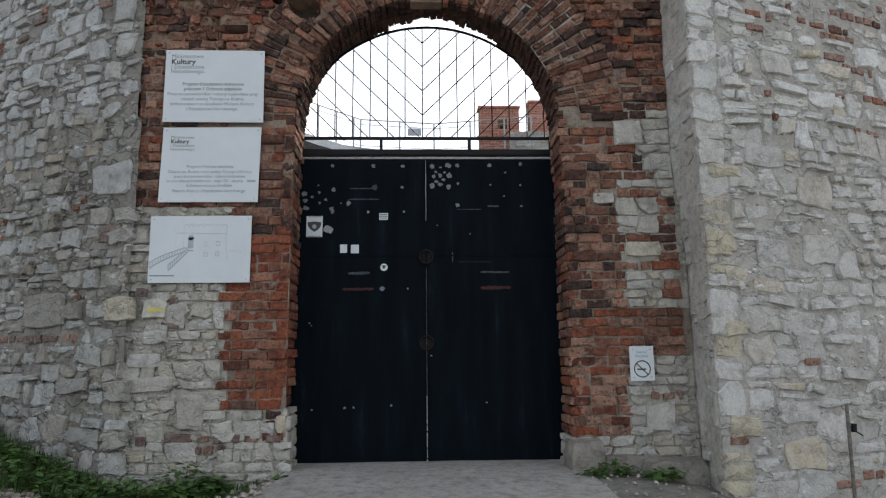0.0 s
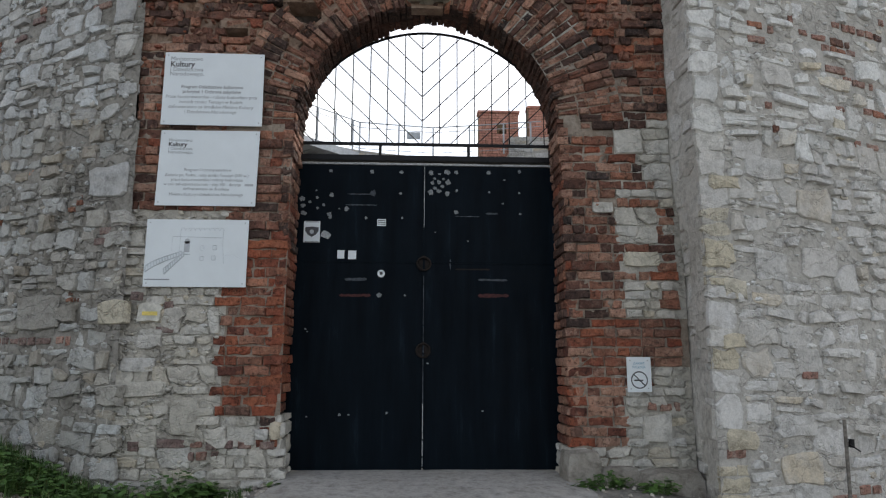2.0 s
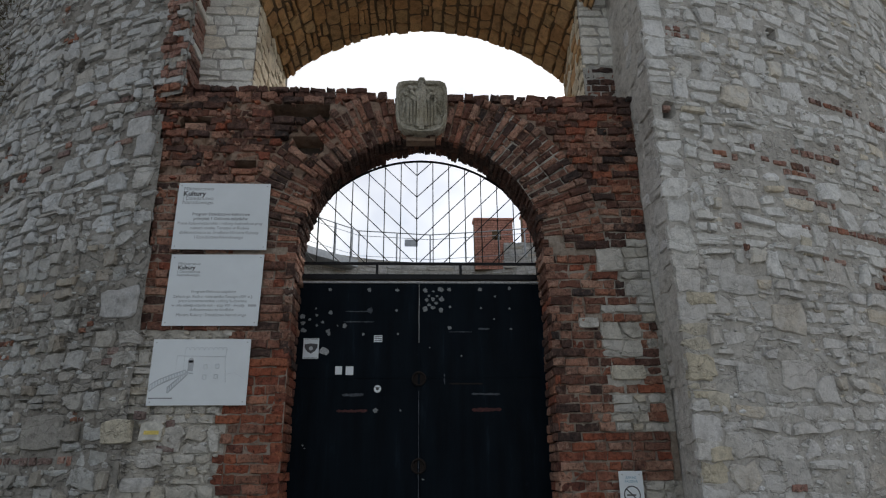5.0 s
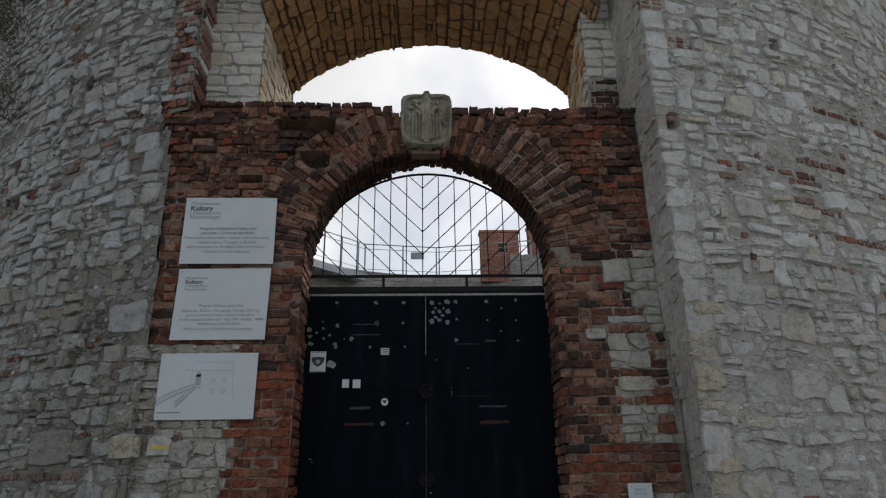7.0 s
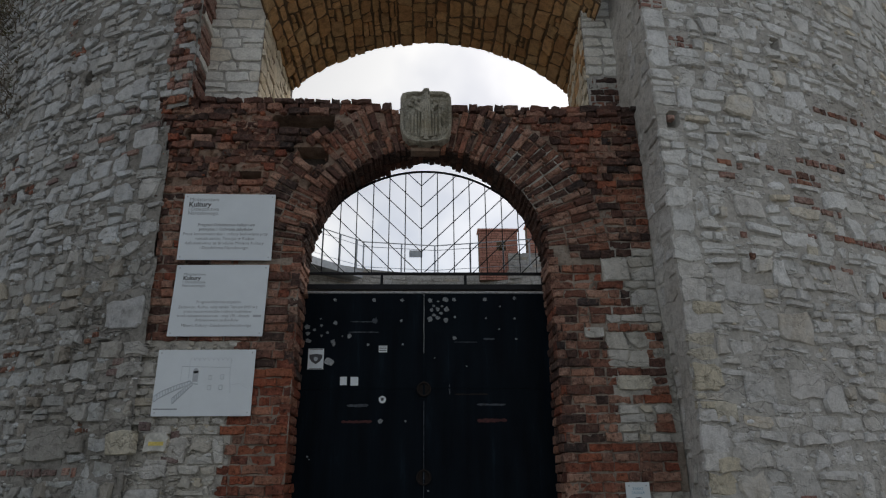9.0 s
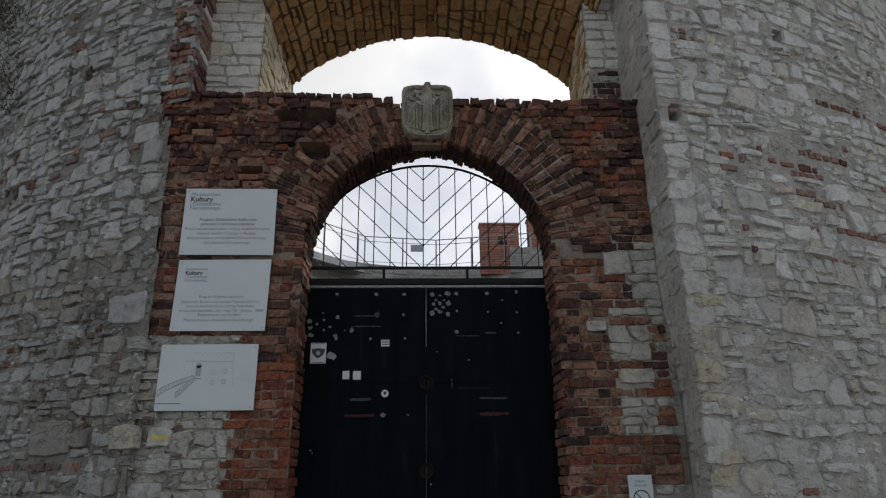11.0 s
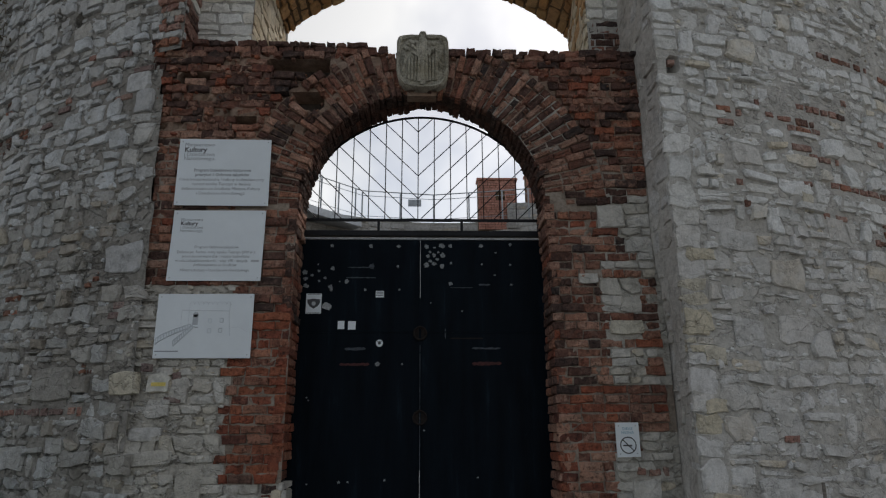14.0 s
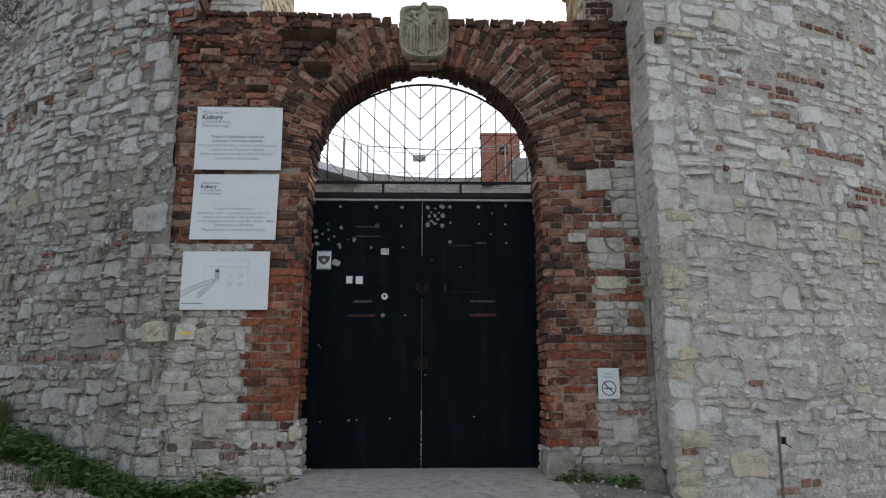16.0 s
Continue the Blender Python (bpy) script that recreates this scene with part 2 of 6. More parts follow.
# sooty brick of the wall; on the arch soffit it paints the shade
M_BRICK_DARK = masonry("brick_sooty_shade", [(0.0, (0.170, 0.074, 0.052)), (0.3, (0.075, 0.045, 0.038)), (0.6, (0.270, 0.108, 0.070)), (0.8, (0.050, 0.037, 0.035)), (1.0, (0.150, 0.066, 0.047))], (0.048, 0.036, 0.032), 0.6, 50.0, 1.0, spall=(0.22, 0.14, 0.11))
M_BRICK_PINK = masonry("brick_bleached", [(0.0, (0.44, 0.235, 0.18)), (0.4, (0.33, 0.165, 0.13)), (0.7, (0.48, 0.29, 0.235)), (1.0, (0.25, 0.15, 0.125))], (0.32, 0.24, 0.20), 0.4, 50.0, 0.8, spall=(0.50, 0.40, 0.345))
M_BRICK_PURPLE = masonry("brick_faded", [(0.0, (0.30, 0.195, 0.175)), (0.4, (0.23, 0.155, 0.145)), (0.7, (0.36, 0.235, 0.205)), (1.0, (0.20, 0.145, 0.14))], (0.27, 0.225, 0.20), 0.45, 50.0, 0.9, spall=(0.38, 0.33, 0.30))
M_BRICK_DUST = masonry("brick_dusty", [(0.0, (0.515, 0.269, 0.185)), (0.3, (0.403, 0.207, 0.146)), (0.6, (0.605, 0.347, 0.246)), (0.85, (0.291, 0.140, 0.101)), (1.0, (0.493, 0.302, 0.224))], (0.179, 0.112, 0.090), 0.5, 50.0, 1.0, spall=(0.560, 0.370, 0.280))
# far battlement brick, lightened to paint in the backlit haze
M_BRICK_PALE = masonry("brick_hazed", [(0.0, (0.598, 0.276, 0.207)), (0.5, (0.690, 0.356, 0.276)), (1.0, (0.540, 0.241, 0.184))], (0.460, 0.253, 0.196), 0.3, 50.0, 0.3)
M_RENDERED = masonry("lime_render", [(0.0, (0.589, 0.572, 0.537)), (0.5, (0.644, 0.630, 0.598)), (1.0, (0.534, 0.508, 0.466))], (0.405, 0.378, 0.334), 0.6, 26.0, 0.8, 0.95, smear=(0.626, 0.612, 0.576))


def door_paint():
    """Dark navy gloss paint, dulled, with vertical streaks and scuffs."""
    m, n, l, b = material("door_paint", 0.5)
    b.inputs["Specular IOR Level"].default_value = 0.06
    geo = n.new("ShaderNodeNewGeometry")
    mp = n.new("ShaderNodeMapping")
    mp.inputs["Scale"].default_value = (7.0, 7.0, 0.9)
    l.new(geo.outputs["Position"], mp.inputs["Vector"])
    streak = noise_tex(n, l, mp.outputs["Vector"], 1.0, 5.0, 0.65)
    r = ramp(n, [(0.35, (0.0016, 0.0038, 0.0066)), (0.6, (0.0034, 0.0074, 0.0122)), (0.74, (0.0120, 0.0210, 0.0310))])
    l.new(streak.outputs["Fac"], r.inputs["Fac"])
    scuff = noise_tex(n, l, geo.outputs["Position"], 5.0, 8.0, 0.75)
    sr = ramp(n, [(0.66, (0, 0, 0)), (0.80, (1, 1, 1))])
    l.new(scuff.outputs["Fac"], sr.inputs["Fac"])
    c = blend(n, l, "MIX", sr.outputs["Color"], r.outputs["Color"], (0.030, 0.036, 0.044))
    l.new(c, b.inputs["Base Color"])
    rr = ramp(n, [(0.3, (0.38, 0.38, 0.38)), (0.7, (0.66, 0.66, 0.66))])
    l.new(scuff.outputs["Fac"], rr.inputs["Fac"])
    l.new(rr.outputs["Color"], b.inputs["Roughness"])
    bp = n.new("ShaderNodeBump")
    bp.inputs["Strength"].default_value = 0.12
    bp.inputs["Distance"].default_value = 0.01
    l.new(scuff.outputs["Fac"], bp.inputs["Height"])
    l.new(bp.outputs["Normal"], b.inputs["Normal"])
    return m


M_DOOR = door_paint()
M_IRON = plain("black_iron", (0.012, 0.012, 0.014), 0.5, 0.6, 0.3)
M_STEEL = plain("galvanised_steel", (0.42, 0.44, 0.46), 0.45, 0.7, 0.15)
M_RUST = plain("rusty_iron", (0.012, 0.0075, 0.006), 0.85, 0.2, 0.5, 30.0, 0.4)
M_WHITE = plain("white_board", (0.72, 0.772, 0.805), 0.35, 0.0, 0.03, 3.0, 0.0)
M_CHALK = plain("worn_white_paint", (0.36, 0.38, 0.39), 0.85, 0.0, 0.35, 40.0, 0.1)
M_PAINT_WHITE = plain("faded_white_paint", (0.60, 0.59, 0.54), 0.85, 0.0, 0.25, 18.0, 0.2)
M_SPOT = plain("chipped_white_paint", (0.21, 0.225, 0.235), 0.85, 0.0, 0.5, 60.0, 0.1)
M_SMEAR = plain("faint_paint", (0.055, 0.065, 0.08), 0.8, 0.0, 0.6, 30.0, 0.1)
M_REDSMEAR = plain("faded_red_paint", (0.055, 0.014, 0.014), 0.8, 0.0, 0.5, 30.0, 0.1)
M_INK = plain("black_print", (0.06, 0.06, 0.065), 0.5, 0.0, 0.1, 5.0, 0.0)
M_INKGREY = plain("grey_print", (0.27, 0.29, 0.31), 0.5, 0.0, 0.1, 5.0, 0.0)
M_INKLIGHT = plain("pale_grey_print", (0.44, 0.47, 0.50), 0.5, 0.0, 0.1, 5.0, 0.0)
M_INKSTAIR = plain("soft_grey_print", (0.53, 0.575, 0.615), 0.5, 0.0, 0.1, 5.0, 0.0)
M_INKPALE = plain("faint_blue_print", (0.59, 0.635, 0.675), 0.5, 0.0, 0.1, 5.0, 0.0)
M_INKBLUE = plain("blue_print", (0.16, 0.36, 0.48), 0.5, 0.0, 0.1, 5.0, 0.0)
M_YELLOW = plain("yellow_paint", (0.74, 0.60, 0.16), 0.7, 0.0, 0.2, 25.0, 0.05)
M_GROUND = masonry("trodden_ground", [(0.0, (0.28, 0.268, 0.247)), (1.0, (0.28, 0.268, 0.247))], (0.19, 0.177, 0.155), 0.8, 22.0, 0.9, 0.95)
M_CONCRETE = masonry("threshold_concrete", [(0.0, (0.46, 0.45, 0.43)), (1.0, (0.46, 0.45, 0.43))], (0.36, 0.34, 0.31), 0.7, 30.0, 0.4, 0.95)
M_GRAVEL = masonry("gravel_stone", [(0.0, (0.40, 0.37, 0.33)), (0.5, (0.56, 0.53, 0.48)), (1.0, (0.30, 0.27, 0.24))], (0.25, 0.22, 0.18), 0.4, 40.0, 0.4, 0.95)
M_SHIELD = masonry("carved_stone", [(0.0, (0.60, 0.57, 0.48)), (1.0, (0.60, 0.57, 0.48))], (0.27, 0.225, 0.13), 0.75, 36.0, 1.1, 0.9)


def leafy(name, stops):
    m, n, l, b = material(name, 0.6)
    geo = n.new("ShaderNodeNewGeometry")
    r = ramp(n, stops)
    l.new(geo.outputs["Random Per Island"], r.inputs["Fac"])
    l.new(r.outputs["Color"], b.inputs["Base Color"])
    b.inputs["Subsurface Weight"].default_value = 0.0
    return m


M_GRASS = leafy("grass_green", [(0.0, (0.03, 0.075, 0.015)), (0.5, (0.055, 0.12, 0.022)), (0.9, (0.085, 0.145, 0.035)), (1.0, (0.20, 0.18, 0.08))])
M_LEAF = leafy("weed_green", [(0.0, (0.04, 0.10, 0.02)), (0.6, (0.085, 0.17, 0.035)), (1.0, (0.12, 0.20, 0.06))])
M_DRYLEAF = leafy("dry_leaf", [(0.0, (0.085, 0.075, 0.035)), (0.5, (0.12, 0.10, 0.05)), (0.8, (0.075, 0.095, 0.035)), (1.0, (0.17, 0.12, 0.06))])
M_TWIG = plain("dry_twig", (0.14, 0.11, 0.08), 0.9, 0.0, 0.3, 20.0, 0.1)

# ---- building tools ----
rng = random.Random(7)


def obj(name, verts, faces, mats, parent=None, at=None, label="", smooth=False, slots=None):
    """One mesh object from vertices and faces; at: its origin, in the world."""
    me = bpy.data.meshes.new(name)
    o = np.array(at if at is not None else (0, 0, 0), float)
    me.from_pydata([tuple(np.array(v, float) - o) for v in verts], [], faces)
    for m in mats if isinstance(mats, (list, tuple)) else (mats,):
        me.materials.append(m)
    if slots is not None:
        me.polygons.foreach_set("material_index", slots)
    if smooth:
        me.polygons.foreach_set("use_smooth", [True] * len(me.polygons))
    me.update()
    ob = new(name, me)
    ob.location = Vector(o)
    if parent is not None:
        ob.parent = parent
        ob.matrix_parent_inverse = Matrix.Translation(-parent.matrix_basis.translation)
    if label:
        ob["label"] = label
    return ob


def part(name, bm, mat, parent, label="", smooth=False):
    me = bpy.data.meshes.new(name)
    bmesh.ops.recalc_face_normals(bm, faces=bm.faces)
    bm.to_mesh(me)
    bm.free()
    me.materials.append(mat)
    if smooth:
        me.polygons.foreach_set("use_smooth", [True] * len(me.polygons))
    ob = new(name, me)
    if parent is not None:
        ob.parent = parent
        ob.matrix_parent_inverse = Matrix.Translation(-parent.matrix_basis.translation)
    if label:
        ob["label"] = label
    return ob


def empty(name, at, label, category, group="", kind=""):
    e = new(name)
    e.location = at
    return tagged(e, label, category, group, kind)


def add_box(bm, x0, x1, y0, y1, z0, z1, m=None, bevel=0.0):
    r = bmesh.ops.create_cube(bm, size=1.0)
    vs = r["verts"]
    bmesh.ops.transform(bm, matrix=Matrix.Translation(((x0 + x1) / 2, (y0 + y1) / 2, (z0 + z1) / 2)) @ Matrix.Diagonal((x1 - x0, y1 - y0, z1 - z0, 1)), verts=vs)
    if bevel:
        es = list({e for v in vs for e in v.link_edges})
        r = bmesh.ops.bevel(bm, geom=es, offset=bevel, segments=2, affect="EDGES")
        vs = [v for v in r["verts"]]
    if m is not None:
        bmesh.ops.transform(bm, matrix=m, verts=list({v for v in vs}))


def box_bm(*a, **k):
    bm = bmesh.new()
    add_box(bm, *a, **k)
    return bm


def add_rod(bm, a, b, r, sides=6, r2=None):
    a, b = Vector(a), Vector(b)
    d = b - a
    res = bmesh.ops.create_cone(bm, cap_ends=True, segments=sides, radius1=r, radius2=r if r2 is None else r2, depth=d.length)
    m = Matrix.Translation((a + b) / 2) @ d.to_track_quat("Z", "Y").to_matrix().to_4x4()
    bmesh.ops.transform(bm, matrix=m, verts=res["verts"])


def add_disc(bm, x, y, z, r, t=0.002, sides=12, squash=1.0, jag=0.0, rnd=rng):
    """A flat blob of paint that faces -y."""
    n = sides
    ring = [(x + r * (1 + jag * rnd.uniform(-1, 1)) * math.cos(2 * math.pi * k / n), z + squash * r * (1 + jag * rnd.uniform(-1, 1)) * math.sin(2 * math.pi * k / n)) for k in range(n)]
    f = [bm.verts.new((p[0], y - t, p[1])) for p in ring]
    g = [bm.verts.new((p[0], y, p[1])) for p in ring]
    bm.faces.new(f)
    for k in range(n):
        bm.faces.new((f[k], g[k], g[(k + 1) % n], f[(k + 1) % n]))


# ---- masonry pieces: (verts, faces, slot, centre) ----


def stone(outline, surf, depth, rnd, slot=0, inset=0.9, tilt=0.09):
    """One rough stone: its outline in (u, v), on the surface surf(u, v, d)."""
    n = len(outline)
    cu, cv = sum(p[0] for p in outline) / n, sum(p[1] for p in outline) / n
    tu, tv = rnd.uniform(-tilt, tilt), rnd.uniform(-tilt, tilt)
    verts = [surf(u, v, -0.04) for u, v in outline]
    verts += [surf(u, v, depth * rnd.uniform(0.25, 0.6)) for u, v in outline]
    verts += [surf(cu + (u - cu) * inset, cv + (v - cv) * inset, max(0.003, depth + tu * (u - cu) + tv * (v - cv) + rnd.uniform(-0.006, 0.006))) for u, v in outline]
    verts.append(surf(cu, cv, depth + rnd.uniform(-0.004, 0.012)))
    faces = []
    for r in (0, n):
        faces += [(r + k, r + (k + 1) % n, r + n + (k + 1) % n, r + n + k) for k in range(n)]
    faces += [(2 * n + k, 2 * n + (k + 1) % n, 3 * n) for k in range(n)]
    return verts, faces, slot, surf(cu, cv, 0)


def rounded(quad, gap, rnd, jitter=0.012, mids=True, sharp=False):
    """The uneven outline of a stone inside four corners (anticlockwise)."""
    cx, cy = sum(p[0] for p in quad) / 4, sum(p[1] for p in quad) / 4
    q = []
    for x, y in quad:
        q.append((x - math.copysign(gap / 2, x - cx), y - math.copysign(gap / 2, y - cy)))
    size = min(abs(q[1][0] - q[0][0]), abs(q[2][1] - q[1][1]))
    j = min(jitter, size * 0.12)
    out = []
    for k in range(4):
        a, b, c = q[k - 1], q[k], q[(k + 1) % 4]
        f = rnd.uniform(0.08, 0.28)
        g = rnd.uniform(0.08, 0.28)
        if sharp:
            f, g = (rnd.uniform(0.03, 0.12), rnd.uniform(0.03, 0.12)) if rnd.random() < 0.7 else (rnd.uniform(0.2, 0.7), rnd.uniform(0.2, 0.7))
        for s, (o, w) in enumerate(((a, f), (c, g))):
            out.append((b[0] + (o[0] - b[0]) * w * 0.6 + rnd.uniform(-j, j), b[1] + (o[1] - b[1]) * w * 0.6 + rnd.uniform(-j, j)))
        if mids and size > 0.09:
            out.append(((b[0] + c[0]) / 2 + rnd.uniform(-j, j), (b[1] + c[1]) / 2 + rnd.uniform(-j, j)))
    return out


def rubble(surf, u0, u1, v0, v1, rnd, heights=(0.10, 0.26), widths=(0.14, 0.46), gap=0.018, depth=(0.008, 0.04), wave=0.045, keep=None, slot_of=None, seed=0.0, split=0.35, empty_rate=0.04, jitter=0.012, loose=0.0, tilt=0.09):
    """Rough courses of stones over a stretch of a surface."""
    rows = [v0]
    while rows[-1] < v1 - 0.5 * heights[0]:
        rows.append(rows[-1] + rnd.uniform(*heights))
    rows[-1] = v1

    def edge(k, u):
        return rows[k] + (0 if k in (0, len(rows) - 1) else wave * noise.noise(Vector((u * 1.2, k * 5.7, seed))))

    out = []
    for k in range(len(rows) - 1):
        h = rows[k + 1] - rows[k]
        u = u0
        lean0 = 0.0
        while u < u1 - 0.02:
            w = min(rnd.uniform(*widths) * (0.75 + 1.6 * h), u1 - u)
            if u1 - u - w < widths[0] * 0.6:
                w = u1 - u
            lean1 = 0.0 if u + w > u1 - 0.01 else rnd.uniform(-0.3, 0.3) * min(h, w) * 0.6
            a, b = u, u + w
            quad = [(a - lean0, edge(k, a)), (b - lean1, edge(k, b)), (b + lean1, edge(k + 1, b)), (a + lean0, edge(k + 1, a))]
            quads = [quad]
            if h > 0.15 and rnd.random() < split:
                f = rnd.uniform(0.35, 0.65)
                g = f + rnd.uniform(-0.08, 0.08)
                ml = (a + lean0 * (2 * f - 1), quad[0][1] + (quad[3][1] - quad[0][1]) * f)
                mr = (b + lean1 * (2 * g - 1), quad[1][1] + (quad[2][1] - quad[1][1]) * g)
                quads = [[quad[0], quad[1], mr, ml], [ml, mr, quad[2], quad[3]]]
                if rnd.random() < 0.5:
                    p = rnd.randrange(2)
                    s = quads[p]
                    f = rnd.uniform(0.35, 0.65)
                    mb = tuple(s[0][i] + (s[1][i] - s[0][i]) * f for i in (0, 1))
                    mt = tuple(s[3][i] + (s[2][i] - s[3][i]) * f for i in (0, 1))
                    quads[p:p + 1] = [[s[0], mb, mt, s[3]], [mb, s[1], s[2], mt]]
            for s in quads:
                cu, cv = sum(p[0] for p in s) / 4, sum(p[1] for p in s) / 4
                if rnd.random() < empty_rate or (keep is not None and not keep(cu, cv)):
                    continue
                slot = slot_of(cu, cv, rnd) if slot_of else 0
                if slot >= 8:
                    # a patch of small bricks in place of the stone
                    us, vs = [p[0] for p in s], [p[1] for p in s]
                    ua, ub, va, vb = min(us), max(us), min(vs), max(vs)
                    nr, nc = max(1, round((vb - va) / 0.08)), max(1, round((ub - ua) / 0.13))
                    for i in range(nr):
                        for q in range(nc):
                            if rnd.random() < 0.75:
                                out.append(brick(surf, ua + (ub - ua) * q / nc + 0.009, ua + (ub - ua) * (q + 1) / nc - 0.009, va + (vb - va) * i / nr + 0.009, va + (vb - va) * (i + 1) / nr - 0.009, rnd, rnd.uniform(0.0, 0.02), 0.05, 1 if slot == 9 else 3, 0.007))
                    continue
                if loose:
                    ku, kv = 1 - loose * rnd.random() ** 1.5, 1 - loose * rnd.random() ** 1.5
                    ou, ov = rnd.uniform(-0.5, 0.5) * (1 - ku) * 0.3, rnd.uniform(-0.5, 0.5) * (1 - kv) * 0.15
                    s = [(cu + (q[0] - cu) * ku + ou, cv + (q[1] - cv) * kv + ov) for q in s]
                o = rounded(s, gap * rnd.uniform(0.5, 2.0), rnd, jitter, sharp=loose > 0)
                out.append(stone(o, surf, depth[0] + (depth[1] - depth[0]) * rnd.random() ** 1.7, rnd, slot, 0.9, tilt))
            u += w
            lean0 = lean1
    return out


def brick(surf, u0, u1, v0, v1, rnd, proud=0.0, deep=0.11, slot=0, wear=0.006, scale_u=1.0):
    """One worn brick on the surface surf(u, v, d)."""
    ch = rnd.uniform(0.005, 0.013)
    proud = min(max(proud, -0.006), 0.032)
    j = lambda: rnd.uniform(-wear, wear)
    cu, cv = (u0 + u1) / 2, (v0 + v1) / 2
    rect = [(u0, v0), (u0 * 0.62 + u1 * 0.38, v0), (u0 * 0.3 + u1 * 0.7, v0), (u1, v0), (u1, v1), (u0 * 0.35 + u1 * 0.65, v1), (u0 * 0.66 + u1 * 0.34, v1), (u0, v1)]
    rect = [(u + j() / scale_u, v + j() * 0.9) for u, v in rect]
    n = len(rect)
    verts = [surf(u, v, -deep) for u, v in rect]
    verts += [surf(u, v, proud - ch + j() * 0.6) for u, v in rect]
    verts += [surf(u - math.copysign(min(ch / scale_u, 0.3 * abs(u - cu)), u - cu), v - math.copysign(ch, v - cv), proud + j()) for u, v in rect]
    faces = []
    for r in (0, n):
        faces += [(r + k, r + (k + 1) % n, r + n + (k + 1) % n, r + n + k) for k in range(n)]
    m = 2 * n
    faces += [(m, m + 1, m + 6, m + 7), (m + 1, m + 2, m + 5, m + 6), (m + 2, m + 3, m + 4, m + 5)]
    return verts, faces, slot, surf(cu, cv, 0)


def brick_row(surf, u0, u1, v0, h, rnd, shift, joint=0.013, slot_of=None, rough=0.012, miss=None, long=0.262, wear=0.006):
    """A course of bricks from u0 to u1, stretchers and headers mixed."""
    out = []
    u = u0
    first = True
    while u < u1 - 0.03:
        w = long if rnd.random() < 0.62 else long / 2
        if first:
            w *= shift
            first = False
        if u1 - u - w < 0.07:
            w = u1 - u
        cu, cv = u + w / 2, v0 + h / 2
        if not (miss and miss(cu, cv)):
            out.append(brick(surf, u + joint / 2, u + w - joint / 2, v0 + joint / 2, v0 + h - joint / 2, rnd, rnd.gauss(0, rough), slot=slot_of(cu, cv, rnd) if slot_of else 0, wear=wear))
        u += w
    return out


def feature(surf, u0, u1, v0, v1, rnd, slot, depth=0.04):
    """A single large stone that stands out of the rubble."""
    q = [(u0, v0), (u1, v0), (u1, v1), (u0, v1)]
    return stone(rounded(q, 0.01, rnd, 0.022), surf, depth, rnd, slot, 0.93, 0.05)


def small_bricks(surf, rows, rnd, slots, low=0.014, high=0.024):
    """Broken courses of small bricks bedded in the mortar: (start, end, height)."""
    out = []
    for u, u1, z0 in rows:
        if 0.17 < u1 - u < 0.31:
            out.append(brick(surf, u, u1, z0, z0 + rnd.uniform(0.065, 0.08), rnd, rnd.uniform(low, high), 0.06, rnd.choice(slots), 0.007))
            continue
        while u < u1 - 0.03:
            w = min(rnd.choice((0.11, 0.13, 0.13, 0.15, 0.21)), max(0.07, u1 - u))
            out.append(brick(surf, u, u + w - 0.016, z0 + rnd.uniform(-0.012, 0.012), z0 + rnd.uniform(0.065, 0.085), rnd, rnd.uniform(low, high), 0.06, rnd.choice(slots), 0.007))
            u += w + (rnd.uniform(0.0, 0.03) if rnd.random() < 0.8 else 0.08)
    return out


def without(pieces, blocks, rows=(), room=0.04):
    """The pieces that leave room for single blocks (x0, x1, z0, z1) and courses (x0, x1, z)."""
    def free(p):
        x, _, z = p[3]
        return not any(a - room < x < b + room and c - room < z < d + room for a, b, c, d in blocks) and not any(a - room < x < b + room and z0 - room < z < z0 + 0.08 + room for a, b, z0 in rows)
    return [p for p in pieces if free(p)]


def chips(surf, u0, u1, v0, v1, count, rnd, keep=None, size=(0.02, 0.055), slots=(0,), depth=(0.006, 0.02)):
    """Small spalls bedded in the mortar between the stones."""
    out = []
    for _ in range(count):
        u, v = rnd.uniform(u0, u1), rnd.uniform(v0, v1)
        if keep is not None and not keep(u, v):
            continue
        r = rnd.uniform(*size)
        a0 = rnd.uniform(0, 1)
        q = rnd.uniform(0.35, 0.8)
        o = [(u + r * rnd.uniform(0.7, 1.2) * math.cos(a0 + k * 1.047), v + q * r * rnd.uniform(0.7, 1.2) * math.sin(a0 + k * 1.047)) for k in range(6)]
        out.append(stone(o, surf, rnd.uniform(*depth), rnd, rnd.choice(slots), 0.7))
    return out


def emit(pieces, name, mats, parent, centre, limit=300, rest="masonry_rest", rest_label=""):
    """The pieces nearest to a place of the plan become parts of their own, the rest one joined part."""
    c = np.array(centre, float)
    order = sorted(range(len(pieces)), key=lambda k: float(np.sum((np.array(pieces[k][3], float) - c) ** 2)))
    for k in order[:limit]:
        v, f, s, at = pieces[k]
        obj(name, v, f, mats[s], parent, at)
    verts, faces, slots = [], [], []
    for k in order[limit:]:
        v, f, s, at = pieces[k]
        o = len(verts)
        verts += v
        faces += [tuple(i + o for i in q) for q in f]
        slots += [s] * len(f)
    if faces:
        ob = obj(rest, verts, faces, mats, parent, None, rest_label, slots=slots)
        ob["kind"] = "stuff"


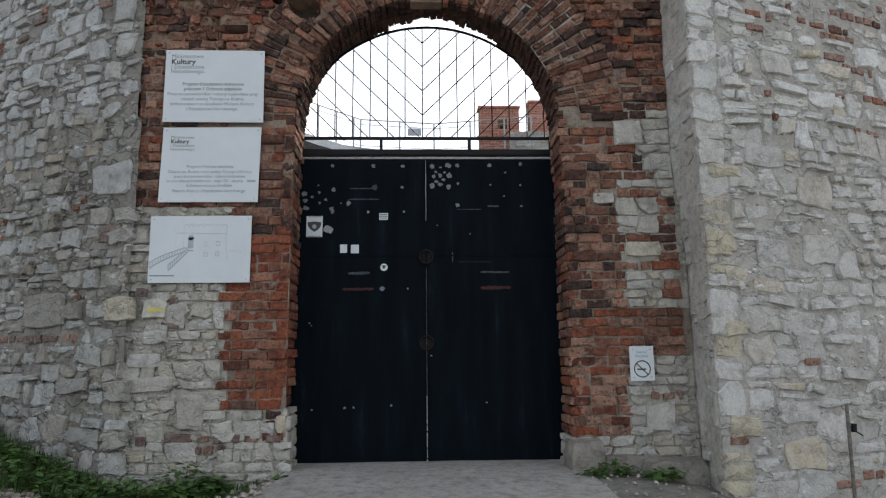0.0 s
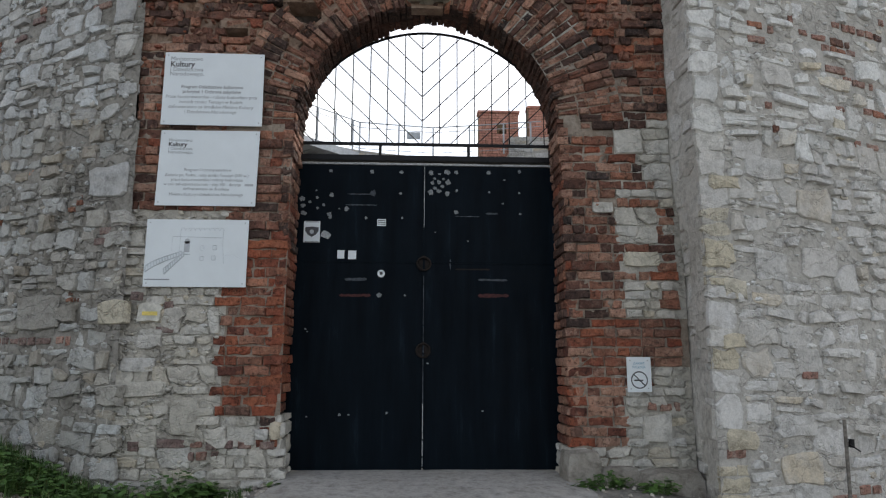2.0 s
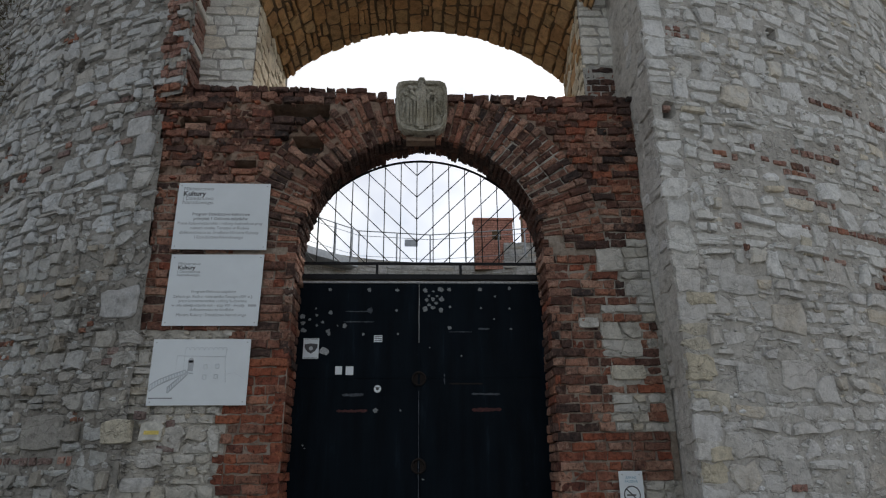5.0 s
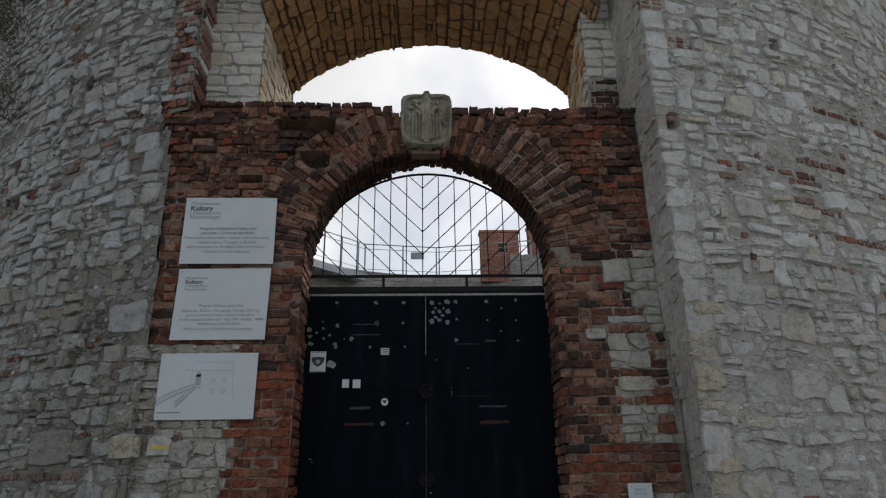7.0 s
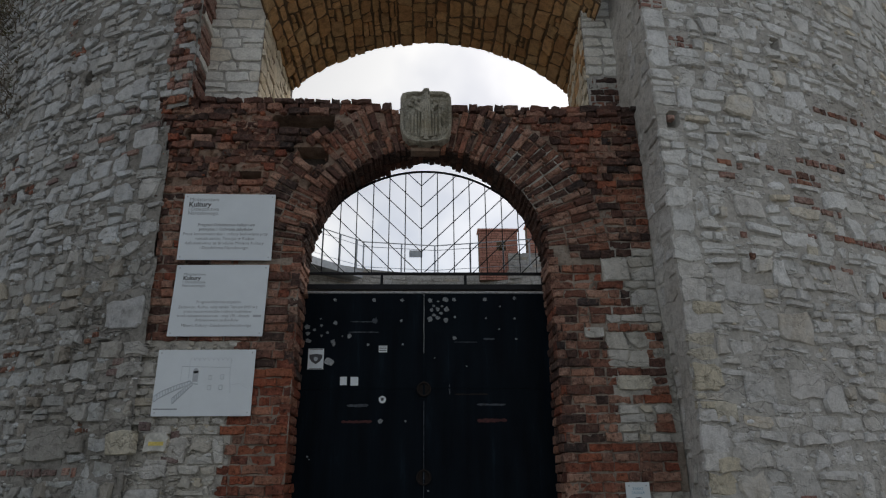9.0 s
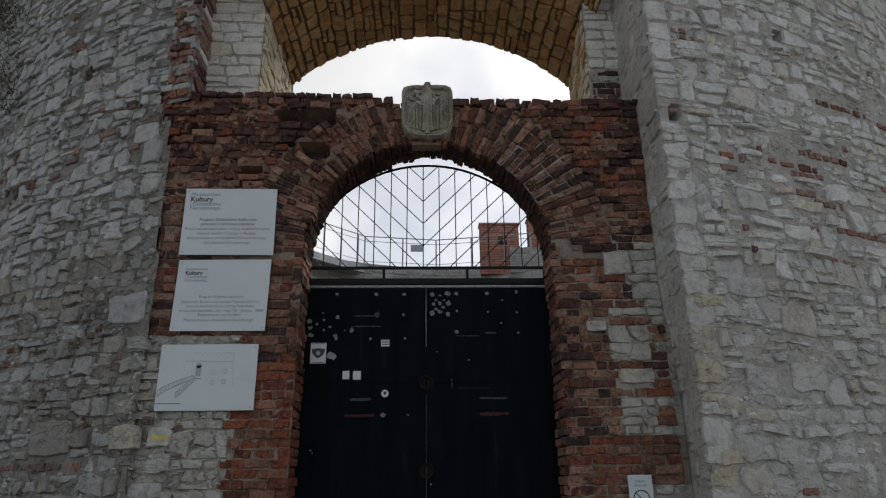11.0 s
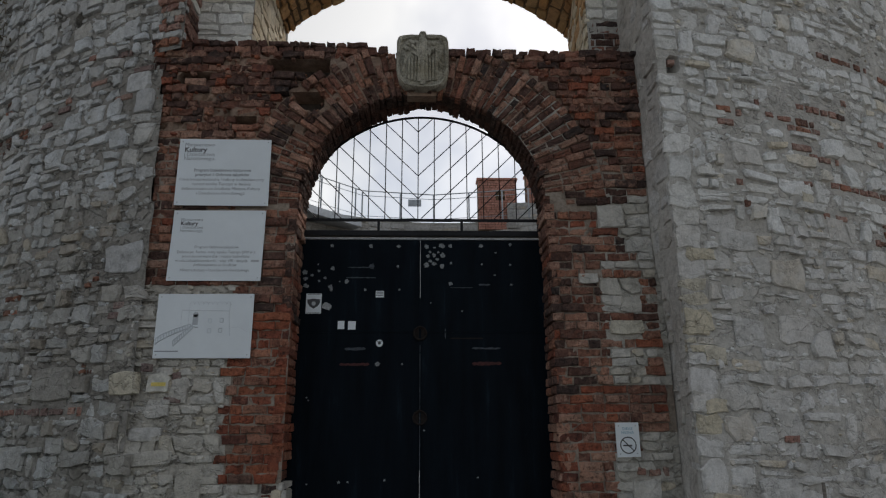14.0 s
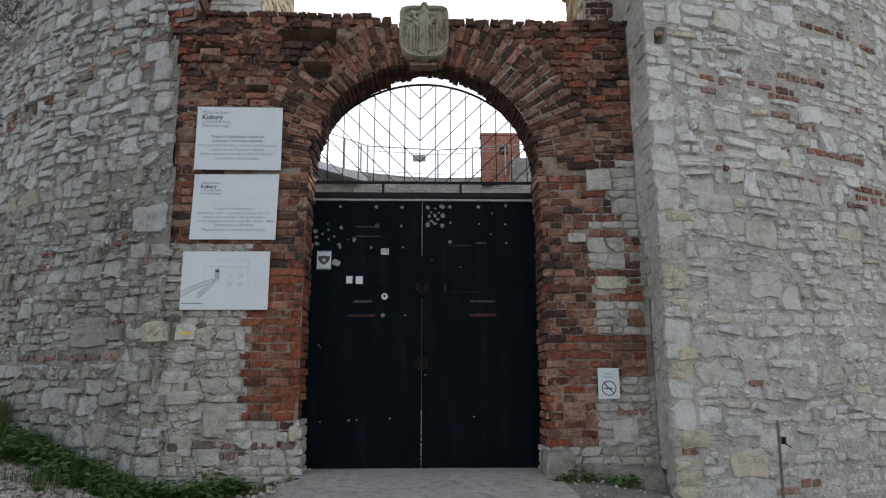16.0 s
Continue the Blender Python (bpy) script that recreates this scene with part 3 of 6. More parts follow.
# ---- the plan: a round gate tower, its gate in a recess ----
CX, CY, R_OUT, R_IN = 1.3, 17.25, 11.5, 8.4
Y_WALL, Y_DOOR = 6.5, 7.0
X_LEFT, X_RIGHT, X_QUOIN = -2.64, 3.15, 3.19
GX, HALF, SPRING, RING = 0.475, 1.44, 3.675, 2.16
TOP = 5.68
Y_UP, UP_L, UP_R, UP_BACK = 6.92, -1.80, 2.70, 8.75
SPLAY = 0.11
VAULT_SPRING, VAULT_TOP, TOWER_TOP = 7.45, 8.47, 11.6


def tower(u, v, d):
    """u: metres along the tower's outer face from its foremost line, v: height, d: outwards."""
    a = u / R_OUT
    k = min(1.0, max(0.0, (-5.6 - CX - R_OUT * math.sin(a)) / 2.6))
    d += 0.34 * k * k * (3 - 2 * k)  # the old wall bulges towards the west
    return (CX + (R_OUT + d) * math.sin(a), CY - (R_OUT + d) * math.cos(a), v)


def along(x):
    """Metres along the outer face at which it has this x."""
    return R_OUT * math.asin((x - CX) / R_OUT)


def front(u, v, d):
    return (u, Y_WALL - d, v)


def grid(surf, u0, u1, v0, v1, step, relief=0.012, scale=3.0, seed=0.0, dent=None, skip=None):
    """A rough mortar bed as a fine sheet with relief."""
    nu, nv = max(1, round((u1 - u0) / step)), max(1, round((v1 - v0) / step))
    verts, faces = [], []
    for i in range(nu + 1):
        for k in range(nv + 1):
            u, v = u0 + (u1 - u0) * i / nu, v0 + (v1 - v0) * k / nv
            d = relief * (noise.noise(Vector((u * scale, v * scale, seed))) + 0.6 * noise.noise(Vector((u * scale * 3.1, v * scale * 3.1, seed + 9))))
            if dent:
                d -= dent(u, v)
            verts.append(surf(u, v, d))
    for i in range(nu):
        for k in range(nv):
            if skip and skip(u0 + (u1 - u0) * (i + 0.5) / nu, v0 + (v1 - v0) * (k + 0.5) / nv):
                continue
            a = i * (nv + 1) + k
            faces.append((a, a + nv + 1, a + nv + 2, a + 1))
    return verts, faces


def ring_wall(name, a0, a1, z0, top_of, mat, label):
    """The thick body of the round wall between two angles."""
    n = max(2, round((a1 - a0) / radians(3)))
    bm = bmesh.new()
    cols = []
    for k in range(n + 1):
        a = a0 + (a1 - a0) * k / n
        z1 = top_of((a0 + a1) / 2)
        cols.append([bm.verts.new((CX + r * math.sin(a), CY - r * math.cos(a), z)) for r, z in ((R_OUT - 0.3, z0), (R_IN, z0), (R_IN, z1), (R_OUT - 0.3, z1))])
    for p, q in zip(cols, cols[1:]):
        for k in range(4):
            bm.faces.new((p[k], q[k], q[(k + 1) % 4], p[(k + 1) % 4]))
    bm.faces.new(cols[0])
    bm.faces.new(cols[-1][::-1])
    return tagged(part(name, bm, mat, None), label, "wall", kind="structure")


U_L, U_R = along(X_LEFT), along(X_QUOIN)
A_L, A_R = U_L / R_OUT, U_R / R_OUT
BACK = radians(118)
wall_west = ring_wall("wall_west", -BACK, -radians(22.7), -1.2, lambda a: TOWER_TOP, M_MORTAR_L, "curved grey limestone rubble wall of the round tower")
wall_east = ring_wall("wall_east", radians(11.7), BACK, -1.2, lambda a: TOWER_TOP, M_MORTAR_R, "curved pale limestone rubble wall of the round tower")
wall_rear = ring_wall("wall_rear", BACK + 0.002, 2 * math.pi - BACK - 0.002, -1.2, lambda a: 9.72, M_MORTAR_R, "lower rear stone wall across the courtyard")
ring_wall("wall_above_vault", A_L + 0.003, A_R - 0.003, 9.0, lambda a: TOWER_TOP - 0.01, M_MORTAR_L, "tower wall over the vaulted opening")

# ---- the gate wall: mixed brick and stone round the arch ----
COURSE = 0.1
wall_gate = empty("wall_gate", (GX, Y_WALL, 0.0), "weathered brick and limestone gate wall with a round arch", "wall", kind="structure")


def opening(u, v, extra=0.0):
    if abs(u - GX) < HALF + extra and v < SPRING:
        return True
    return v >= SPRING and (u - GX) ** 2 + (v - SPRING) ** 2 < (HALF + extra) ** 2


def west_edge(v):
    """Where the tower's face ends and the gate wall begins, by height."""
    k = min(1.0, max(0.0, (v - 5.3) / 0.2))
    return -2.62 - 0.04 * max(0.0, min(v, TOP) - 3.6) - 0.12 * k * k * (3 - 2 * k)


HOLES = [(-1.70, 4.72, 0.13, 0.07), (-1.08, 5.47, 0.38, 0.09), (-0.95, 5.02, 0.17, 0.10), (-2.3, 5.30, 0.22, 0.05)]


def in_hole(u, v):
    return any(abs(u - x) < a and abs(v - z) < b for x, z, a, b in HOLES)


def lost(u, v):
    """Bricks that have fallen out."""
    if in_hole(u, v):
        return True
    r = noise.noise(Vector((u * 7.1, v * 11.3, 6.0)))
    return r > (0.36 if v > 4.5 and u < 0.4 else 0.72)


def wall_dent(u, v):
    d = 0.014
    if in_hole(u, v):
        d += 0.25
    if v > 4.5:
        d += 0.05 * max(0.0, noise.noise(Vector((u * 1.6, v * 2.2, 4.0))) + 0.25)
    if lost(u, v):
        d += 0.05
    return d


def stony(u, v):
    """Where the gate wall is of stone below the arch."""
    return (u < -1.58 and v < 2.75) or (u < -0.9 and v < 0.6) or (u > 2.52 and 1.6 < v < 3.9) or (u > 2.45 and v < 1.1)


for lo, hi, m, zone, text in ((-0.45, 4.5, M_MORTAR_B, False, "brown lime mortar"), (-0.45, 4.5, M_MORTAR_I, True, "pale lime mortar"), (4.5, TOP - 0.03, M_MORTAR_S, False, "smoke-blackened mortar")):
    v, f = grid(front, X_LEFT - 0.30, X_RIGHT + 0.08, lo, hi, 0.05, 0.008, 4.0, 1.0, wall_dent, lambda u, w: opening(u, w, 0.04) or stony(u, w) != zone or u < (west_edge(w) - 0.02 if w > 2.7 else X_LEFT))
    obj("mortar", v, f, m, wall_gate, None, text)


def joint(u, v, d):
    """Mortar fillet where the gate wall meets the round tower."""
    a, b = tower(along(X_LEFT - 0.10), v, d - 0.03), front(X_LEFT + 0.07, v, d - 0.03)
    return tuple(p + (q - p) * u for p, q in zip(a, b))


v, f = grid(joint, 0.0, 1.0, -0.3, 2.75, 0.25, 0.004, 4.0, 1.0)
obj("mortar", v, f, M_MORTAR_L, wall_gate, None, "grey mortar fillet")

# the wall's thick core, with the arch through it
CROWN = (0.10, 0.17, 0.12, 0.20, 0.22, 0.14, 0.18, 0.11, 0.16, 0.08)
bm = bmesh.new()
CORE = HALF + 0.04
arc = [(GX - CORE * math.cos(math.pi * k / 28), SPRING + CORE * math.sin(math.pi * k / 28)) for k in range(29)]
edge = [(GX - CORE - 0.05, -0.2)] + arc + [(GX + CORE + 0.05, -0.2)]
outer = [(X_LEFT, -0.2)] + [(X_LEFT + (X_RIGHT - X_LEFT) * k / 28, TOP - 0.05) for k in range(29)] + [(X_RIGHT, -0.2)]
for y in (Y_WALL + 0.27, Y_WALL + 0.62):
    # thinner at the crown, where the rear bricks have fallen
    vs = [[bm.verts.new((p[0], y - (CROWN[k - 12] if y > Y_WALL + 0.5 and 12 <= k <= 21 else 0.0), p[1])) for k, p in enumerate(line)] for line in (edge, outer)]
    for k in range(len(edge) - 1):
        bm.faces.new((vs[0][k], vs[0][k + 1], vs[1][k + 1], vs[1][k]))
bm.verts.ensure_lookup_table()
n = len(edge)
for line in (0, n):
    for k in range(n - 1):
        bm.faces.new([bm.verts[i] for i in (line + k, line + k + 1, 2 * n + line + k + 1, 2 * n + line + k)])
part("core", bm, M_ARCH_SHADE, wall_gate)


def brick_left(v, rnd):
    """Where the brickwork of the west jamb begins, by height."""
    if v > 2.75:
        return west_edge(v) - 0.03
    if v > 1.85:
        return -1.62 + rnd.uniform(-0.06, 0.06)
    if v > 0.62:
        return -1.60 + rnd.choice((-0.1, -0.03, 0.03, 0.09))
    if v > 0.3:
        return -1.2 + rnd.uniform(-0.12, 0.12)
    return -0.9


def stone_right(v, rnd):
    """The stretches of stone in the east jamb, by height."""
    e = rnd.uniform(-0.04, 0.04)
    for lo, spans in EAST_STONES:
        if v > lo:
            return [(a + e, b if b >= X_RIGHT else b + e) for a, b in spans]
    return [(GX + HALF, X_RIGHT)]


EAST_STONES = ((3.85, []), (3.66, [(2.88, 3.15)]), (3.42, [(2.55, 3.15)]), (3.31, [(2.78, 3.15)]), (3.11, [(2.82, 3.15)]), (3.01, [(2.99, 3.15)]), (2.93, [(2.53, 3.15)]), (2.85, [(2.31, 2.49), (2.95, 3.15)]), (2.63, [(2.49, 2.94)]), (2.44, [(2.54, 2.92)]), (2.33, []), (2.14, [(2.56, 2.95)]), (2.04, []), (1.86, [(2.54, 3.07)]), (1.66, [(2.55, 2.93)]), (1.57, [(2.57, 3.10)]), (1.07, []), (0.9, [(2.80, 3.15)]), (0.34, [(2.55, 3.15)]), (-0.3, [(1.93, 3.15)]))


def brick_slot(u, v, rnd):
    r = rnd.random()
    if v > 4.6:
        return 2 if r < 0.36 + 0.3 * (v > 5.2) else (1 if r > 0.94 else (3 if r > 0.76 else 0))
    if u < GX and v < 2.4:
        return 1 if r < 0.75 else 0
    if u > GX and v < 1.5:
        return 1 if r < 0.3 else (3 if r < 0.72 else 0)
    return 0 if r < 0.36 else (2 if r < 0.66 else (3 if r < 0.92 else 1))


def skin(u, v, d):
    """The gate wall's face, going over into the tower's to the west."""
    return front(u, v, d) if u > X_LEFT else tower(along(u), v, d)


def eaten(side, z):
    """How far the jamb's edge has worn back, by height."""
    d = 0.022 * (1.0 + noise.noise(Vector((side * 4.0, z * 1.9, 5.0))) + 0.7 * noise.noise(Vector((side * 4.0, z * 6.0, 2.0))))
    if side < 0:
        d += 0.055 * math.exp(-((z - 0.72) / 0.2) ** 2)
    return d * min(1.0, max(0.0, (SPRING - z) / 0.4))


rnd = random.Random(11)
bricks, infill = [], []
ARCH = RING + 0.01
row = 0
z = 0.0
plan = []
while z < TOP - 0.01:
    zc = z + COURSE / 2
    near = max(0.0, (z if z >= SPRING else (z + COURSE if z + COURSE < SPRING else SPRING)) - SPRING)
    if z + COURSE < SPRING + 0.01:
        half = HALF
    else:
        half = math.sqrt(max(0.0, ARCH ** 2 - near ** 2)) if near < ARCH else 0.0
    plan.append((z, zc, half, brick_left(zc, rnd), stone_right(zc, rnd)))
    z += COURSE
for z, zc, half, xb, sr in plan:
    shift = rnd.choice((0.5, 1.0, 0.75))
    rough = 0.015 if zc < 4.4 else 0.034
    wear = 0.011 if zc < 4.4 else 0.014
    gap_l, gap_r = GX - half - (eaten(-1, zc) if half == HALF else 0.0), GX + half + (eaten(1, zc) if half == HALF else 0.0)
    kw = dict(slot_of=brick_slot, rough=rough, miss=lost, wear=wear)
    if xb < gap_l - 0.05:
        bricks += brick_row(front, xb, gap_l, z, COURSE, rnd, shift, **kw)
    u = gap_r
    for s0, s1 in sr:
        if s0 > u + 0.06:
            bricks += brick_row(front, u, s0, z, COURSE, rnd, shift, **kw)
        u = max(u, s1)
    if u < X_RIGHT - 0.06:
        bricks += brick_row(front, u, X_RIGHT, z, COURSE, rnd, 1.0, **kw)
# stone infill, one or two courses high, down into the footing
infill += rubble(skin, X_LEFT - 0.1, GX - HALF, -0.42, 0.0, rnd, (0.12, 0.2), (0.14, 0.4), 0.012, (0.01, 0.05), 0.03, split=0.3, empty_rate=0.0, jitter=0.02, loose=0.12)
k = 0
while k < len(plan):
    h = min(rnd.choice((1, 1, 2, 2, 2, 3)), len(plan) - k)
    z = plan[k][0]
    xb = min(p[3] for p in plan[k:k + h])
    if xb > X_LEFT + 0.05:
        infill += rubble(skin, X_LEFT - rnd.uniform(0.0, 0.12), xb, z, z + h * COURSE, rnd, (h * COURSE, h * COURSE), (0.12, 0.36), 0.012, (0.002, 0.024), 0.0, split=0.3, empty_rate=0.0, jitter=0.02, loose=0.08)
    k += h

hi = SPRING + 0.5
for lo, spans in EAST_STONES:
    rows = [r for r in plan if lo < r[1] <= hi]
    for s in range(len(spans)):
        if rows:
            a, b = min(r[4][s][0] for r in rows), max(r[4][s][1] for r in rows)
            hh = len(rows) * COURSE
            infill += rubble(front, a, b, rows[0][0], rows[0][0] + hh, rnd, (0.10, 0.10) if hh > 0.19 and s == 0 and lo < 2.0 else (hh, hh), (0.14, 0.32), 0.012, (0.004, 0.024), 0.0, split=0.15, empty_rate=0.0, jitter=0.014, loose=0.06)
    hi = lo

# reveals of both jambs, brick by brick
for side in (-1, 1):
    def reveal(u, v, d, s=side):
        return (GX + s * (HALF - d), u, v)
    z = 0.3 if side > 0 else 0.62
    while z < SPRING - 0.02:
        off = rnd.uniform(-0.004, 0.01) - eaten(side, z + COURSE / 2)
        mid = rnd.choice((0.16, 0.22, 0.29, 0.40))
        for y0, y1 in ((Y_WALL + rnd.uniform(0.003, 0.014), Y_WALL + mid), (Y_WALL + mid + 0.014, Y_WALL + 0.56)):
            bricks.append(brick(lambda u, v, d, e=off: reveal(u, v, d + e), y0, y1, z + 0.007, z + COURSE - 0.007, rnd, rnd.gauss(0.004, 0.006), slot=brick_slot(GX + side, z, rnd), wear=0.008))
        z += COURSE
    stretch = rubble(reveal, Y_WALL + 0.0, Y_WALL + 0.55, -0.1, 0.3 if side > 0 else 0.62, rnd, (0.12, 0.2), (0.2, 0.4), 0.016, (0.0, 0.018), 0.0)
    infill += stretch
# broken brick and mortar lumps in the weathered upper courses
bricks += chips(front, X_LEFT - 0.1, X_RIGHT - 0.05, 4.35, TOP - 0.05, 520, rnd, lambda u, v: not opening(u, v, 0.74) and not in_hole(u, v), (0.012, 0.042), (0, 1, 3, 3), (0.008, 0.034))
emit(bricks, "brick", [M_BRICK, M_BRICK_RED, M_BRICK_DARK, M_BRICK_DUST], wall_gate, (GX, Y_WALL, 1.6), 300, "upper_brickwork", "upper courses of weathered brick")
GATE_BLOCKS = [(-2.88, -2.52, 1.50, 1.76), (-2.47, -2.2, 1.53, 1.73), (2.26, 2.48, 2.72, 2.86), (2.57, 2.95, 2.14, 2.33), (2.70, 3.0, 0.33, 0.62), (-2.06, -1.79, 0.4, 0.76), (-2.71, -2.12, 0.78, 0.95), (-2.45, -2.21, 1.27, 1.47), (-2.6, -2.24, 1.02, 1.19)]
GATE_ROWS = [(-2.17, -1.90, 0.30), (-1.85, -0.98, 0.29), (-2.45, -2.33, 0.28), (-1.92, -1.55, 0.18), (-2.2, -2.1, 1.66), (-2.28, -2.08, 1.42), (-2.03, -1.93, 0.62), (2.75, 3.1, 0.66)]
infill += chips(front, -2.6, -1.65, -0.3, 2.7, 420, rnd, lambda u, v: True, (0.015, 0.045))
infill = without(infill, GATE_BLOCKS, GATE_ROWS, 0.01)
for k, (x0, x1, z0, z1) in enumerate(GATE_BLOCKS):
    if k:
        infill.append(feature(front, x0, x1, z0, z1, rnd, 1 if k == 3 else 0, 0.026))
    else:
        infill.append(feature(tower, along(x0), along(x1), z0, z1, rnd, 1, 0.032))
infill += small_bricks(front, GATE_ROWS, rnd, (3, 4, 4), 0.012, 0.024)
emit(infill, "stone", [M_STONE_I, M_STONE_OCHRE, M_BRICK, M_BRICK_PINK, M_BRICK_PURPLE], wall_gate, (GX, Y_WALL, 1.6), 300, "stone_rest")

# the arch: bricks set on end in a ring three deep, and its soffit
gate_arch = empty("gate_arch", (GX, Y_WALL, SPRING), "round brick arch of radial weathered bricks", "arch", kind="structure")
ring = []


def radial(u, v, d):
    """u: angle from the west springing, v: radius."""
    return (GX - v * math.cos(u), Y_WALL - d, SPRING + v * math.sin(u))


N = 63
lump = 0.5
for k in range(N):
    if k % 3 == 0 or rnd.random() < 0.2:
        lump = rnd.choice((0.41, 0.44, 0.47, 0.50, 0.54))
    a0, a1 = math.pi * k / N, math.pi * (k + 1) / N
    am = (a0 + a1) / 2
    r = HALF + rnd.uniform(-0.02, 0.035)
    cuts = rnd.choice(([0.25, 0.49, 0.735], [0.12, 0.37, 0.61, 0.735], [0.25, 0.37, 0.61, 0.735]))
    prev = 0.0
    for c in cuts:
        lo, hi = r + prev + 0.006, HALF + c - 0.008
        prev = c + HALF - r
        if SPRING + hi * math.sin(am) > TOP + 0.05:
            continue
        mid = (lo + hi) / 2
        if in_hole(GX - mid * math.cos(am), SPRING + mid * math.sin(am)):
            continue
        if rnd.random() < 0.03 and not 1.9 < am < 2.9:
            continue
        j = rnd.uniform(0.006, 0.011) / mid
        ring.append(brick(radial, a0 + j, a1 - j, lo, hi, rnd, rnd.gauss(0.004, 0.022), slot=(2 if k % 2 else rnd.choice((3, 0, 3))) if 2.0 < am < 2.85 else rnd.choice((0, 0, 0, 3, 3, 2, 2)), wear=0.009, scale_u=mid))
    def soffit(u, v, d, a=(a0, a1)):
        rr = HALF - d
        return (GX - rr * math.cos(u), v, SPRING + rr * math.sin(u))
    crown = 0.40 * math.pi < am < 0.70 * math.pi
    j = (0.001 if crown else 0.003) / HALF
    for y0, y1 in ((Y_WALL + 0.03, Y_WALL + 0.27), (Y_WALL + 0.285, Y_WALL + (lump + rnd.uniform(-0.012, 0.012) if crown else 0.56))):
        # slot 2 throughout: the soffit's shade painted with dark brick
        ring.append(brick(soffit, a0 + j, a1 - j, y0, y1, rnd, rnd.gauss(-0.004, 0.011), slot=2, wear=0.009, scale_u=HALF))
ring += chips(radial, 0.1, 3.04, HALF + 0.05, RING - 0.05, 240, rnd, lambda u, v: SPRING + v * math.sin(u) < TOP and not in_hole(GX - v * math.cos(u), SPRING + v * math.sin(u)), (0.008, 0.024), (0, 3, 3, 3), (0.008, 0.030))
v, f = grid(radial, 2.05, 2.8, HALF + 0.02, RING - 0.02, 0.05, 0.005, 4.0, 3.0, lambda u, w: 0.017 + 0.015 * max(0.0, noise.noise(Vector((u * 3.0, w * 3.0, 8.0)))))
obj("mortar", v, f, M_MORTAR_I, gate_arch, None, "grey lime mortar between the arch bricks")
emit(ring, "brick", [M_BRICK, M_BRICK_RED, M_BRICK_DARK, M_BRICK_DUST], gate_arch, (GX, Y_WALL, SPRING), 300, "upper_brickwork")

# the ragged top of the gate wall
def top_front(p, q, d):
    return (p, Y_WALL - d, q)


cap = []
for base, end, gaps in ((TOP - 0.01, X_RIGHT - 0.05, 0.04), (TOP + 0.085, -0.25, 0.05)):
    u = X_LEFT - 0.27
    while u < end:
        w = rnd.choice((0.13, 0.13, 0.2, 0.26))
        if abs(u + w / 2 - GX) > 0.40 and rnd.random() > gaps:
            h = rnd.uniform(0.075, 0.095) if base < TOP else rnd.uniform(0.05, 0.085)
            if 0.4 < abs(u - GX) < 1.1:
                h += 0.02 * rnd.random()
            cap.append(brick(top_front, u + 0.008, u + w - 0.008, base, base + h, rnd, rnd.uniform(-0.03, 0.03), 0.28, slot=rnd.choice((0, 2, 2, 2)), wear=0.014))
        u += w
wall_crest = empty("wall_crest", (GX, Y_WALL, TOP), "ragged top course of sooty bricks on the gate wall", "bricks", kind="structure")
emit(cap, "brick", [M_BRICK, M_BRICK_RED, M_BRICK_DARK], wall_crest, (GX, Y_WALL, TOP), 300)

# ---- the round tower's faces ----


def corner_edge(v):
    """Where the mixed brick corner above the gate wall begins, course by course."""
    return -2.84 - 0.03 * (v - TOP) + 0.10 * noise.noise(Vector((0.0, math.floor(v / COURSE) * 1.7, 3.0)))


def west_keep(u, v):
    x = tower(u, v, 0)[0]
    if any(abs(x - a) < 0.09 and abs(v - z) < 0.12 for a, z in WEST_HOLES):
        return False
    if v > TOP:
        return x < corner_edge(v) - 0.02
    if v < 2.7:
        return x < X_LEFT + 0.02
    return x < west_edge(v) - 0.06


WEST_HOLES = [(-4.22, 6.55), (-5.11, 4.60), (-5.33, 2.42)]
WEST_BRICKS = [(-4.9, -3.2, 1.31), (-4.3, -4.1, 5.15), (-4.2, -4.08, 5.27), (-3.8, -3.55, 5.40), (-3.5, -3.2, 5.70), (-3.12, -2.85, 5.42), (-3.35, -3.1, 5.08), (-4.6, -4.4, 5.0), (-3.0, -2.82, 5.0), (-3.9, -3.7, 5.8), (-2.95, -2.8, 2.45), (-3.0, -2.8, 2.33), (-2.5, -2.4, 1.75)]


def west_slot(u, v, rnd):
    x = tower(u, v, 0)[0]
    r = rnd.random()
    # slot 4 above about 3.9 m paints in the sky-lit upper wall
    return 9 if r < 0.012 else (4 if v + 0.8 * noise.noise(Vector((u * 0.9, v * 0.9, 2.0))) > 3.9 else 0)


rnd = random.Random(23)
U_END = along(X_LEFT + 0.16)
v, f = grid(tower, U_L - 7.0, U_END, -0.6, TOWER_TOP, 0.06, 0.016, 3.5, 2.0, lambda u, w: 0.2 if any(abs(tower(u, w, 0)[0] - a) < 0.06 and abs(w - z) < 0.09 for a, z in WEST_HOLES) else 0.0, lambda u, w: tower(u, w, 0)[0] > (west_edge(w) if w < TOP else -2.50))
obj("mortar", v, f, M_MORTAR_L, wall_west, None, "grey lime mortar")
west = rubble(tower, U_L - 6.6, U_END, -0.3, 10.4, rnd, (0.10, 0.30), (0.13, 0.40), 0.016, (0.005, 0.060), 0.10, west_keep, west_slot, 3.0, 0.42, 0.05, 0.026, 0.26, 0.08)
west += chips(tower, U_L - 5.0, U_END, 0.0, 8.0, 3000, rnd, west_keep, (0.014, 0.06), (0, 4))
z = TOP + 0.03
